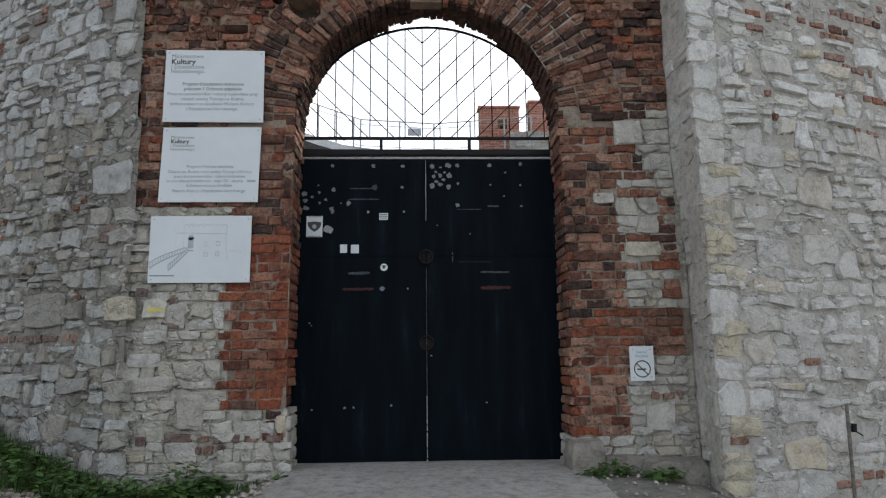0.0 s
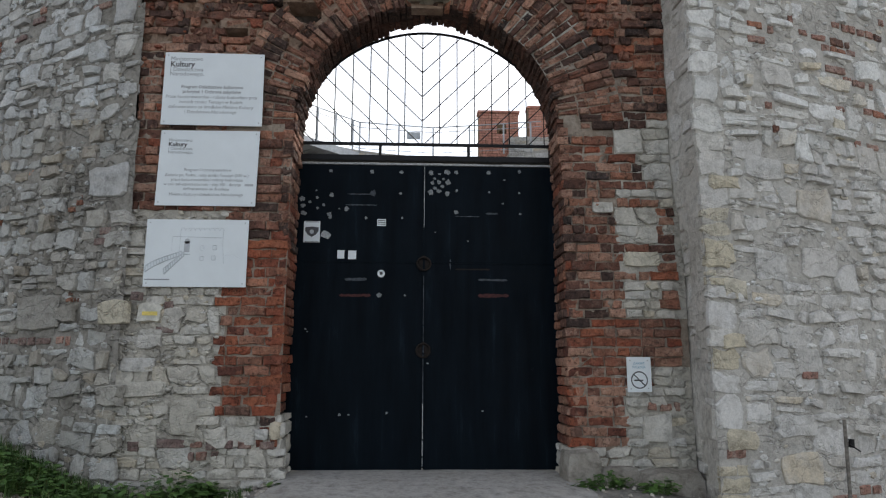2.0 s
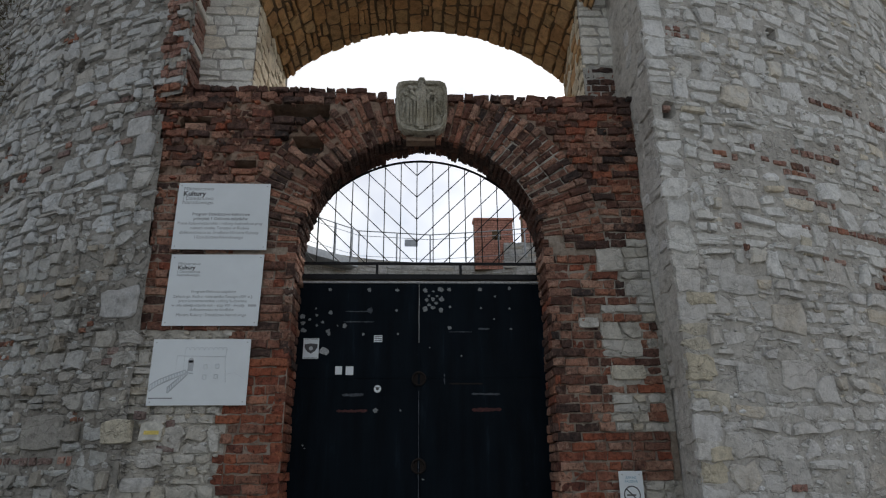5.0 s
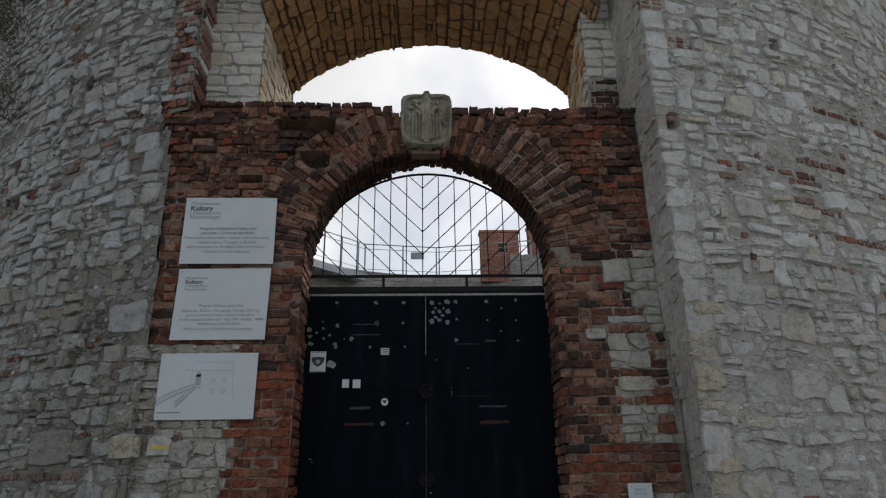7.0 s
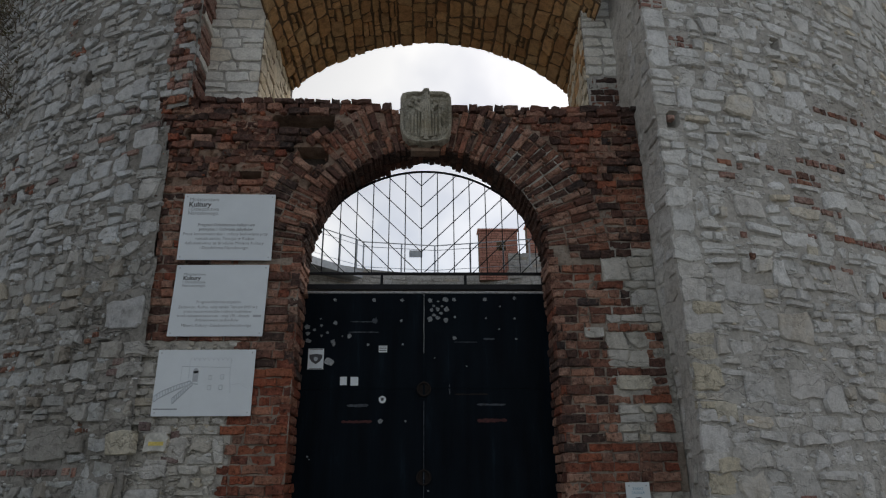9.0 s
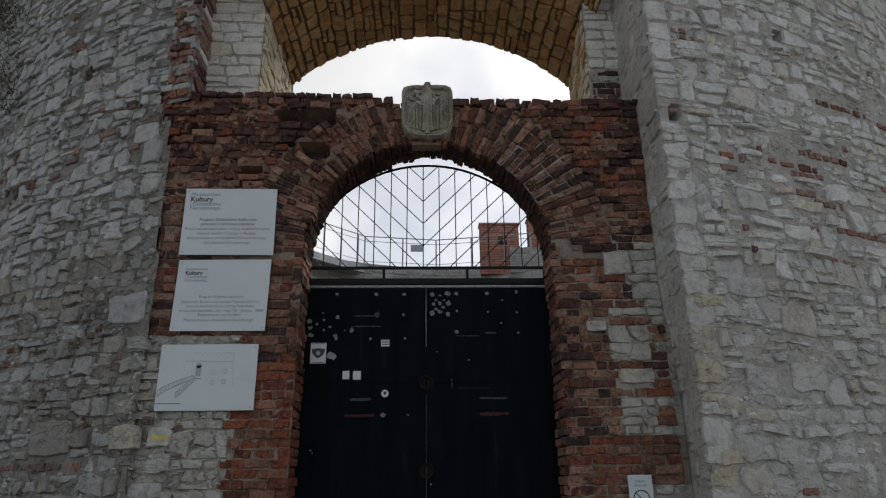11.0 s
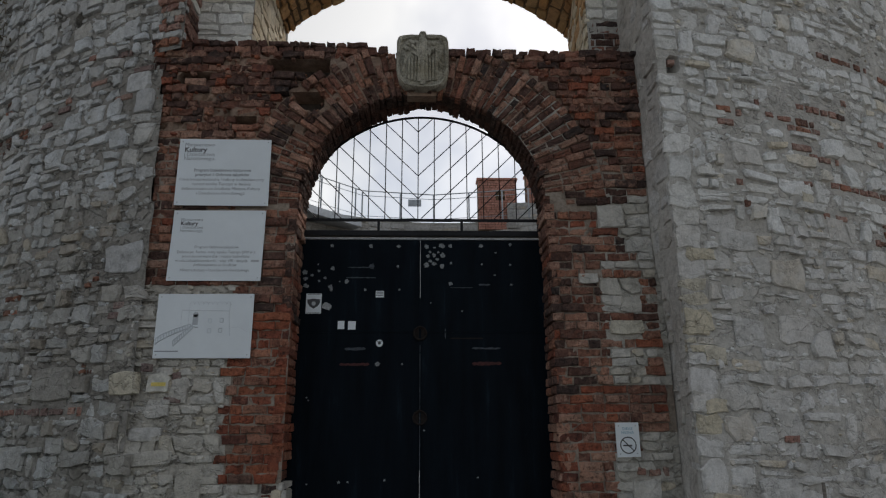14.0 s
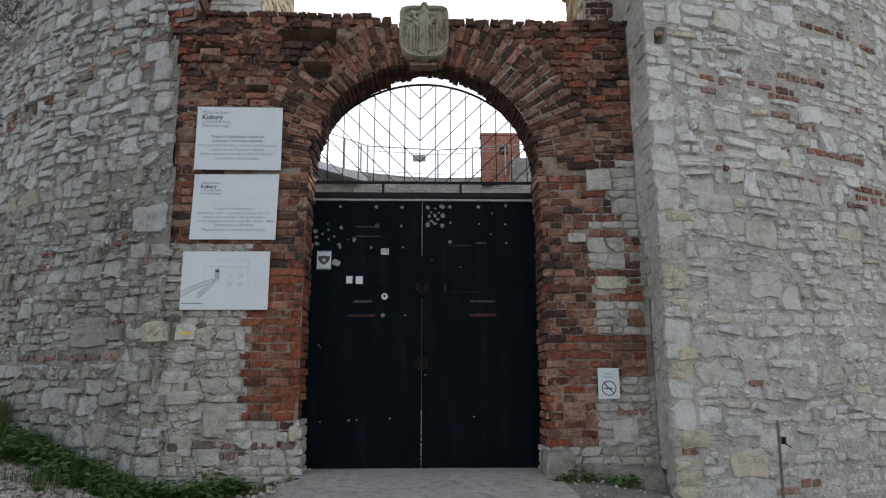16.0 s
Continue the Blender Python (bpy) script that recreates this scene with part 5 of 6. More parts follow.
part("wall_drawing", bm, M_INKPALE, sign_c)
bm = bmesh.new()
add_box(bm, DX + 0.395, DX + 0.452, S - 0.0016, S - 0.0002, DZ + 0.36, DZ + 0.475)
add_disc(bm, DX + 0.4235, S, DZ + 0.475, 0.0285, 0.0016, 12)
part("tower_drawing", bm, M_INKLIGHT, sign_c)
part("print_bar", box_bm(DX + 0.02, DX + 0.27, S - 0.0016, S - 0.0002, DZ + 0.068, DZ + 0.080), M_INKGREY, sign_c)

sign_d = board("no_smoking_sign", [(2.535, 0.845), (2.785, 0.85), (2.785, 1.20), (2.535, 1.20)], 6.44, "white plate with a no smoking symbol in a ring")
lettering("ZAKAZ", 2.66, 1.125, 0.035, M_INKBLUE, sign_d, 6.44, align="CENTER")
lettering("PALENIA", 2.66, 1.085, 0.035, M_INKBLUE, sign_d, 6.44, align="CENTER")
bm = bmesh.new()
for k in range(24):
    a, b = 2 * math.pi * k / 24, 2 * math.pi * (k + 1) / 24
    add_rod(bm, (2.66 + 0.082 * math.cos(a), 6.4395, 0.968 + 0.082 * math.sin(a)), (2.66 + 0.082 * math.cos(b), 6.4395, 0.968 + 0.082 * math.sin(b)), 0.006, 4)
add_rod(bm, (2.602, 6.4395, 1.026), (2.718, 6.4395, 0.91), 0.006, 4)
add_box(bm, 2.605, 2.70, 6.4385, 6.4398, 0.957, 0.972)
part("symbol", bm, M_INK, sign_d)

# ---- ground ----


def ground_z(x, y):
    z = -0.055 * max(0.0, 6.4 - y)
    z -= 0.15 * min(1.0, max(0.0, (-0.95 - x) / 0.5)) * (1.0 if y > 4 else max(0.0, (y + 2) / 6))
    z += 0.24 * max(0.0, min(2.6, -2.5 - x)) * (1.0 if y > 4 else max(0.0, (y + 2) / 6))
    z -= 0.20 * max(0.0, min(2.0, x - 2.5))
    if y > 6.6:
        z = min(z, -0.0) if abs(x - GX) < 2.2 else z
    far = max(0.0, math.hypot(x, y - 4) - 14)
    return z - 0.02 * far + 0.02 * noise.noise(Vector((x * 0.9, y * 0.9, 0.3))) * min(1.0, abs(y - 6.9))


def sheet(xs, ys, zfun):
    verts = [(x, y, zfun(x, y)) for x in xs for y in ys]
    n = len(ys)
    faces = [(i * n + k, (i + 1) * n + k, (i + 1) * n + k + 1, i * n + k + 1) for i in range(len(xs) - 1) for k in range(n - 1)]
    return verts, faces


far = [-2500, -800, -250, -90, -40, -22]
xs = far + [-14 + 0.25 * k for k in range(113)] + [-f for f in far[::-1]]
ys = far + [-14 + 0.25 * k for k in range(149)] + [40, 90, 250, 800, 2500]
v, f = sheet(xs, ys, lambda x, y: ground_z(x, y) - 0.02)
tagged(obj("ground", v, f, M_GROUND), "trodden earth and gravel sloping up to the gate", "ground", kind="structure")
v, f = sheet([GX - 1.55 + 0.1 * k for k in range(32)], [5.0 + 0.1 * k for k in range(22)], lambda x, y: min(0.0, ground_z(x, y)) + 0.008 + 0.012 * noise.noise(Vector((x * 2, y * 2, 3.3))) - 0.02 * max(0.0, abs(x - GX) - 1.2) * 3 - 0.06 * max(0.0, 5.3 - y))
tagged(obj("threshold", v, f, M_CONCRETE), "dusty grey concrete threshold before the gate", "pavement", kind="structure")

# ---- paint spots, stickers and scrapes on the gate ----


def door_at(cx, cz):
    """A place on the gate from a sketch of its upper half."""
    return -0.951 + (cx / 2.34 - 25) * 0.00661, 3.40 - (cz / 2.34 - 12) * 0.00662


SPOTS = ((172, 60, 8), (340, 60, 9), (460, 60, 8), (178, 160, 10), (60, 177, 11), (65, 205, 10), (68, 236, 12), (172, 240, 10), (240, 217, 9), (580, 62, 10), (647, 58, 11), (683, 58, 9), (588, 104, 8), (613, 100, 9), (651, 101, 11), (628, 118, 9), (598, 126, 9), (614, 138, 9), (581, 145, 11), (648, 148, 10), (818, 57, 8), (946, 52, 7), (683, 225, 9), (380, 565, 10))
SPECKS = ((116, 142, 4), (120, 171, 6), (123, 215, 5), (175, 253, 7), (320, 254, 6), (458, 150, 6), (465, 252, 5), (615, 66, 5), (596, 85, 6), (632, 87, 5), (882, 87, 5), (686, 135, 6), (820, 140, 5), (943, 142, 5), (875, 188, 5), (600, 310, 3), (732, 345, 4), (92, 190, 6), (147, 202, 6), (945, 230, 6), (210, 217, 4), (480, 566, 4))
rnd = random.Random(41)
for cx, cz, r in SPOTS + SPECKS:
    x, z = door_at(cx, cz)
    bm = bmesh.new()
    add_disc(bm, x, Y_DOOR, z, r * 0.0027, 0.002, 13, rnd.uniform(0.7, 1.1), 0.36, rnd)
    part("paint_spot", bm, M_SPOT, gate, "round spot of worn white paint")
for cx, cz, w, h, m in ((285, 503, 88, 14, M_SMEAR), (283, 567, 125, 13, M_REDSMEAR), (830, 502, 120, 9, M_SMEAR), (832, 565, 123, 17, M_REDSMEAR), (750, 460, 140, 7, M_RUST), (295, 155, 110, 5, M_SMEAR), (300, 200, 130, 6, M_SMEAR), (345, 150, 22, 30, M_SMEAR), (160, 326, 40, 34, M_CHALK), (830, 230, 50, 9, M_SMEAR), (660, 440, 6, 45, M_SMEAR), (730, 243, 100, 4, M_SMEAR)):
    x, z = door_at(cx, cz)
    bm = bmesh.new()
    n = max(4, round(w / 9))
    edge = [[bm.verts.new((x + (i / n - 0.5) * w * 0.0028, Y_DOOR - d, z + e * h * 0.0014 * rnd.uniform(0.3, 1.1) * (0.3 if i in (0, n) else 1.0))) for i in range(n + 1)] for e, d in ((1, 0.0), (1, 0.0015), (-1, 0.0015), (-1, 0.0))]
    for p, q in zip(edge, edge[1:]):
        for i in range(n):
            bm.faces.new((p[i], p[i + 1], q[i + 1], q[i]))
    part("scrape", bm, m, gate, "faint smear of old paint")
# spots low on the leaves
for px, pz in ((-0.80, 0.56), (-0.45, 0.58), (-0.35, 0.58), (0.06, 0.60), (-0.85, 1.50), (-0.83, 1.47), (1.10, 0.62), (0.5, 1.13)):
    bm = bmesh.new()
    add_disc(bm, px, Y_DOOR, pz, rnd.uniform(0.008, 0.018), 0.002, 9, 0.8, 0.3, rnd)
    part("paint_spot", bm, M_SPOT, gate, "round spot of worn white paint")


def sticker(cx0, cz0, cx1, cz1, label):
    (x0, z1), (x1, z0) = door_at(cx0, cz0), door_at(cx1, cz1)
    e = empty("sticker", (x0, Y_DOOR, z0), label, "sticker", "stickers on the gate")
    part("paper", box_bm(x0, x1, Y_DOOR - 0.003, Y_DOOR + 0.001, z0, z1), M_WHITE, e)
    return e, x0, x1, z0, z1


e, x0, x1, z0, z1 = sticker(72, 270, 137, 356, "white sticker with a dark shield emblem on the gate")
bm = bmesh.new()
xm, w = (x0 + x1) / 2, (x1 - x0) * 0.42
sh = [(-1, 0.75), (0, 0.9), (1, 0.75), (0.95, 0.1), (0.6, -0.5), (0, -0.95), (-0.6, -0.5), (-0.95, 0.1)]
zc = (z0 + z1) / 2
f1 = [bm.verts.new((xm + a * w, Y_DOOR - 0.0045, zc + b * w * 0.85)) for a, b in sh]
bm.faces.new(f1)
part("emblem", bm, M_INK, e, "dark shield shape")
bm = bmesh.new()
add_disc(bm, xm, Y_DOOR - 0.0045, zc, w * 0.32, 0.0015, 12)
part("emblem_centre", bm, M_INKLIGHT, e)
for zz in (z1 - 0.012, z0 + 0.006):
    part("print_bar", box_bm(x0 + 0.015, x1 - 0.015, Y_DOOR - 0.0045, Y_DOOR - 0.0028, zz, zz + 0.006), M_INK, e)
for c in ((209, 387, 237, 421), (252, 388, 284, 423)):
    sticker(*c, "torn blank white paper label on the gate")
e, x0, x1, z0, z1 = sticker(365, 258, 400, 286, "small printed white label on the gate")
for k in range(3):
    zz = z0 + (z1 - z0) * (0.2 + 0.27 * k)
    part("print_bar", box_bm(x0 + 0.006, x1 - 0.006, Y_DOOR - 0.0045, Y_DOOR - 0.0028, zz, zz + 0.009), M_INK, e)
x, z = door_at(385, 480)
e = empty("sticker", (x, Y_DOOR, z), "round white sticker with a dark figure on the gate", "sticker", "stickers on the gate")
bm = bmesh.new()
add_disc(bm, x, Y_DOOR, z, 0.042, 0.003, 18)
part("paper", bm, M_WHITE, e)
bm = bmesh.new()
add_disc(bm, x, Y_DOOR - 0.003, z + 0.002, 0.018, 0.0015, 10, 1.0)
part("emblem", bm, M_INK, e)
part("print_bar", box_bm(x - 0.028, x + 0.028, Y_DOOR - 0.0045, Y_DOOR - 0.0028, z + 0.016, z + 0.022), M_INK, e)

# ---- the carved stone shield over the arch ----
SHX, SHZ0, SHZ1 = 0.468, 5.13, 5.90
bm = bmesh.new()
half = [(0.0, 0.0), (0.15, 0.01), (0.23, 0.04), (0.29, 0.11), (0.32, 0.24), (0.325, 0.50), (0.318, 0.66), (0.295, 0.725), (0.24, 0.75), (0.14, 0.755), (0.05, 0.757), (0.03, 0.80), (0.0, 0.81)]
line = half + [(-a, b) for a, b in half[-2:0:-1]]
rings = []
for y, k in ((6.62, 1.0), (6.40, 1.0), (6.365, 0.95), (6.385, 0.88), (6.425, 0.85)):
    rings.append([bm.verts.new((SHX + a * k + rnd.uniform(-0.006, 0.006), y, SHZ0 + 0.38 + (b - 0.38) * k + rnd.uniform(-0.006, 0.006))) for a, b in line])
for p, q in zip(rings, rings[1:]):
    for k in range(len(p)):
        bm.faces.new((p[k], p[(k + 1) % len(p)], q[(k + 1) % len(q)], q[k]))
bm.faces.new(rings[-1])
for k in range(9):
    x = SHX - 0.17 + 0.0425 * k
    top = SHZ0 + 0.48 + rnd.uniform(-0.05, 0.05)
    add_rod(bm, (x, 6.412, SHZ0 + 0.10 + 0.04 * abs(k - 4) / 4), (x, 6.408, top), 0.016, 6)
for dx, r in ((-0.045, 0.026), (0.0, 0.034), (0.05, 0.024)):
    add_rod(bm, (SHX + dx, 6.39, SHZ0 + 0.05 + abs(dx)), (SHX + dx * 0.6, 6.385, SHZ0 + 0.74 - abs(dx)), r, 7, r * 0.9)
for k in range(44):
    a, r = rnd.uniform(0, 6.28), rnd.uniform(0.05, 0.2)
    x, z = SHX + r * math.cos(a) * 1.1, SHZ0 + 0.56 + 0.55 * r * math.sin(a)
    add_rod(bm, (x, 6.41, z), (x + rnd.uniform(-0.07, 0.07), 6.405, z + rnd.uniform(-0.05, 0.05)), rnd.uniform(0.014, 0.036), 6)
for s in (-1, 1):
    for k in range(7):
        a = k / 6 * 5
        x, z = SHX + s * (0.235 + 0.025 * math.cos(a)), SHZ0 + 0.20 + 0.045 * k
        add_rod(bm, (x, 6.41, z), (x + 0.02 * math.cos(a), 6.40, z + 0.04), 0.014, 6)
shield = part("carved_shield", bm, M_SHIELD, None)
tagged(shield, "weathered carved stone coat of arms set over the arch", "carving")
bm = bmesh.new()
add_box(bm, SHX - 0.24, SHX + 0.22, 6.45, 6.7, 5.09, SHZ0 + 0.06, bevel=0.05)
tagged(part("keystone_corbel", bm, M_MORTAR_S, None), "mossy stone corbel under the carved shield", "stone")

# ---- rough blocks at the feet of the jambs ----


def block(name, x0, x1, y0, y1, z0, z1, mat, label, seed):
    r = random.Random(seed)
    bm = bmesh.new()
    bmesh.ops.create_cube(bm, size=1.0)
    bmesh.ops.subdivide_edges(bm, edges=bm.edges[:], cuts=3, use_grid_fill=True)
    for v in bm.verts:
        c = v.co.copy()
        c *= 1.0 - 0.16 * max(0.0, c.length - 0.62) / 0.25
        c += Vector([0.06 * noise.noise(v.co * 3 + Vector((seed, k * 9.0, 0))) for k in range(3)])
        v.co = ((x0 + x1) / 2 + c.x * (x1 - x0), (y0 + y1) / 2 + c.y * (y1 - y0), (z0 + z1) / 2 + c.z * (z1 - z0))
    return tagged(part(name, bm, mat, None), label, "stone", "blocks at the foot of the gate")


block("foot_block", 1.87, 2.22, 6.33, 6.8, -0.1, 0.28, M_FOOT, "worn limestone block at the foot of the jamb", 3)
block("foot_block", 2.22, 2.62, 6.42, 6.7, -0.16, 0.12, M_FOOT, "low limestone block beside the jamb", 5)
block("foot_block", -1.22, -1.08, 6.47, 6.7, 0.37, 0.48, M_STONE_I, "crumbling pale stone under the jamb bricks", 12)
block("foot_block", -1.08, -0.97, 6.47, 6.7, 0.37, 0.55, M_STONE_I, "crumbling pale stone under the jamb bricks", 13)
block("foot_block", 2.60, 3.22, 6.22, 6.7, -0.5, 0.10, M_FOOT, "broken masonry at the foot of the recess", 15)

# the trail mark
trail_mark = empty("trail_mark", (-2.35, 6.43, 1.62), "faded white waymark with a yellow stripe painted on stone", "waymark")
bm = bmesh.new()
field = rounded([(-2.455, 1.535), (-2.22, 1.545), (-2.215, 1.715), (-2.445, 1.72)], 0.0, random.Random(4), 0.016)
field_front = [bm.verts.new((x, 6.458, z)) for x, z in field]
field_back = [bm.verts.new((x, 6.475, z)) for x, z in field]
bm.faces.new(field_front)
for k in range(len(field)):
    bm.faces.new((field_front[k - 1], field_back[k - 1], field_back[k], field_front[k]))
part("white_field", bm, M_PAINT_WHITE, trail_mark)
part("stripe", box_bm(-2.406, -2.253, 6.455, 6.462, 1.596, 1.636), M_YELLOW, trail_mark, "yellow stripe")

# an iron post before the wall
M_POST = plain("weathered_iron", (0.19, 0.175, 0.155), 0.7, 0.4, 0.4, 30.0, 0.3)
post = empty("iron_post", (4.07, 5.35, -0.5), "rusty iron post with a wire clamp by the wall", "post")
bm = bmesh.new()
add_rod(bm, (4.01, 5.35, -0.7), (4.052, 5.36, 0.66), 0.015, 10)
part("shaft", bm, M_POST, post)
bm = bmesh.new()
add_rod(bm, (4.092, 5.36, 0.43), (4.096, 5.36, 0.50), 0.024, 10)
add_rod(bm, (4.06, 5.335, 0.46), (4.15, 5.335, 0.40), 0.006, 6)
part("clamp", bm, M_IRON, post)

# sagging wire netting beside the post
fence = empty("wire_netting", (5.0, 5.4, -0.7), "thin sagging wire netting stretched past the iron post", "fence")
for k in range(-22, 40):
    for lean in (-1, 1):
        x = 4.3 + 0.06 * k
        line = []
        for step in range(19):
            zz = -0.75 + 0.06 * step
            xx = x + lean * 0.03 * step
            if zz < 0.28 + 0.03 * math.sin(xx * 3.0) and 4.35 < xx < 6.4:
                line.append((xx, 5.42 + 0.02 * math.sin(xx * 2.3 + zz * 3.0), zz))
        if len(line) > 1:
            wv = [(a + 0.0011 * math.cos(t), b + 0.0011 * math.sin(t), c) for a, b, c in line for t in (0.0, 2.09, 4.19)]
            wf = [(3 * n + t, 3 * n + (t + 1) % 3, 3 * n + 3 + (t + 1) % 3, 3 * n + 3 + t) for n in range(len(line) - 1) for t in range(3)]
            obj("wire", wv, wf, M_POST, fence)

# ---- courtyard: parapet, walkway and railing seen through the grille ----
rear = []


def inner(u, v, d):
    a = u / R_IN
    return (CX + (R_IN - d) * math.sin(a), CY + (R_IN - d) * math.cos(a), v)


rnd = random.Random(77)
rear = rubble(inner, -7.0, 6.5, 8.0, 9.62, rnd, (0.16, 0.3), (0.25, 0.6), 0.03, (0.0, 0.04), 0.04)
emit(rear, "stone", [M_STONE_R], wall_rear, (0.0, 25.0, 9.6), 200, "rubble")

# a stump of rubble wall before the battlement
def stump(u, v, d):
    return (u, 24.95 - d, v)


part("stump_core", box_bm(4.06, 6.5, 24.96, 25.16, 9.3, 10.38), M_MORTAR_R, wall_rear)
emit(rubble(stump, 4.04, 6.5, 9.4, 10.42, rnd, (0.12, 0.24), (0.2, 0.45), 0.02, (0.0, 0.03), 0.03), "stone", [M_STONE_R], wall_rear, (4.5, 24.9, 10.0), 60, "rubble")
parapet = empty("brick_parapet", (3.6, 25.2, 9.4), "red brick battlement with a dark loophole", "battlement")
P_Y = 25.2


def para(u, v, d):
    return (u, P_Y - d, v)


pieces = []
for x0, x1, z1 in ((2.84, 4.50, 11.56), (4.93, 6.8, 11.80)):
    z = 9.3
    while z < z1 - 0.05:
        spans = [(x0, x1)]
        if x0 < 3 and 10.55 < z < 10.95:
            spans = [(x0, 3.60), (3.98, x1)]
        for a, b in spans:
            pieces += brick_row(para, a, b, z, 0.11, rnd, rnd.choice((0.5, 1.0)), 0.016, lambda u, v, r: r.choice((0, 0, 1)), 0.008, None, 0.28)
        z += 0.11
    bm = bmesh.new()
    if x0 < 3:
        add_box(bm, x0, 3.60, P_Y + 0.02, P_Y + 0.5, 9.3, z1 - 0.03)
        add_box(bm, 3.98, x1, P_Y + 0.02, P_Y + 0.5, 9.3, z1 - 0.03)
        add_box(bm, 3.60, 3.98, P_Y + 0.02, P_Y + 0.5, 9.3, 10.56)
        add_box(bm, 3.60, 3.98, P_Y + 0.02, P_Y + 0.5, 10.97, z1 - 0.03)
        add_box(bm, 3.60, 3.98, P_Y + 0.05, P_Y + 0.5, 10.76, 10.97)
        add_box(bm, 3.60, 3.70, P_Y + 0.05, P_Y + 0.5, 10.56, 10.76)
    else:
        add_box(bm, x0, x1, P_Y + 0.02, P_Y + 0.5, 9.3, z1 - 0.03)
    part("merlon_core", bm, M_MORTAR_V, parapet)
    bm = bmesh.new()
    add_box(bm, x0 - 0.05, x1 + 0.05, P_Y - 0.06, P_Y + 0.55, z1 - 0.03, z1 + 0.05)
    part("coping", bm, M_BRICK_PALE, parapet)
emit(pieces, "brick", [M_BRICK_PALE, M_BRICK_PALE], parapet, (3.6, P_Y, 10.5), 300, "brickwork")

railing = empty("railing", (0.0, 24.5, 9.5), "galvanised steel railing along the wall walk", "railing")
LINE = [(-6.2, 19.6), (-3.45, 23.0), (-2.0, 24.45), (0.94, 24.9), (2.7, 24.55), (5.2, 24.0)]
POSTS = [(-5.4, 20.6), (-4.4, 21.8), (-3.9, 22.45), (-3.45, 23.0), (-2.85, 23.6), (-2.25, 24.2), (-2.0, 24.45), (-0.45, 24.69), (0.94, 24.9), (2.4, 24.61), (3.75, 24.32), (4.8, 24.09)]
for x, y in POSTS:
    part("rail_post", box_bm(x - 0.03, x + 0.03, y - 0.03, y + 0.03, 9.45, 10.70), M_STEEL, railing)
for z, r in ((10.71, 0.024), (10.50, 0.014), (9.62, 0.012)):
    for a, b in zip(LINE, LINE[1:]):
        bm = bmesh.new()
        add_rod(bm, (*a, z), (*b, z), r, 6)
        part("rail", bm, M_STEEL, railing)
part("plate", box_bm(-0.12, 0.42, 24.48, 24.50, 10.05, 10.35), M_STEEL, railing, "small grey plate on the railing")
walkway = empty("walkway", (-3.5, 22.0, 9.3), "grey steel walkway with channel edges", "walkway")
for a, b in zip(LINE[:3], LINE[1:3]):
    va, vb = Vector((*a, 9.3)), Vector((*b, 9.3))
    d = (vb - va)
    side = Vector((-d.y, d.x, 0)).normalized()
    bm = bmesh.new()
    quad = []
    for p in (va, vb):
        for off, z in ((0.0, -0.16), (0.0, 0.14), (0.9, 0.14), (0.9, -0.16)):
            q = p + side * off
            quad.append(bm.verts.new((q.x, q.y, q.z + z)))
    for k in range(4):
        bm.faces.new((quad[k], quad[(k + 1) % 4], quad[4 + (k + 1) % 4], quad[4 + k]))
    bm.faces.new(quad[:4])
    bm.faces.new(quad[4:])
    part("deck", bm, M_STEEL, walkway)

# ---- grass and weeds ----
rnd = random.Random(5)
gv, gf = [], []


def blade(x, y, z, h, lean, w, turn):
    c, s = math.cos(turn), math.sin(turn)
    o = len(gv)
    for t, ww in ((0.0, 1.0), (0.5, 0.8), (0.85, 0.45), (1.0, 0.0)):
        dx = lean * t * t
        px, py, pz = x + c * dx, y + s * dx, z + h * t * (1 - 0.25 * abs(lean) / h * t)
        if ww:
            gv.append((px - s * w * ww, py + c * w * ww, pz))
            gv.append((px + s * w * ww, py - c * w * ww, pz))
        else:
            gv.append((px, py, pz))
    gf.extend([(o, o + 1, o + 3, o + 2), (o + 2, o + 3, o + 5, o + 4), (o + 4, o + 5, o + 6)])


def wall_y(x):
    return CY - math.sqrt(R_OUT ** 2 - (x - CX) ** 2) if x < X_LEFT else Y_WALL


for k in range(13000):
    x = rnd.uniform(-7.5, -0.95)
    out = rnd.random() ** 1.3 * (0.38 + 0.36 * max(0.0, -1.2 - x))
    out = min(out, 1.5)
    y = wall_y(x) - 0.04 - out
    if noise.noise(Vector((x * 1.7, y * 1.7, 2.0))) < -0.12 or x > -1.2 or (x > -2.5 and rnd.random() < 0.75):
        continue
    h = rnd.uniform(0.05, 0.2) * (1.0 + 0.35 * max(0.0, min(2.0, -3.0 - x)) if x < -2.4 else 0.6)
    if noise.noise(Vector((x * 1.3, 0.0, 1.0))) > 0.12 and x < -2.0:
        h *= 1.7
    blade(x, y, ground_z(x, y) - 0.03, h, rnd.uniform(-0.12, 0.12), rnd.uniform(0.003, 0.0075), rnd.uniform(0, 6.28))
grass = obj("grass", gv, gf, M_GRASS)
tagged(grass, "uncut green grass along the foot of the wall", "grass", kind="stuff")


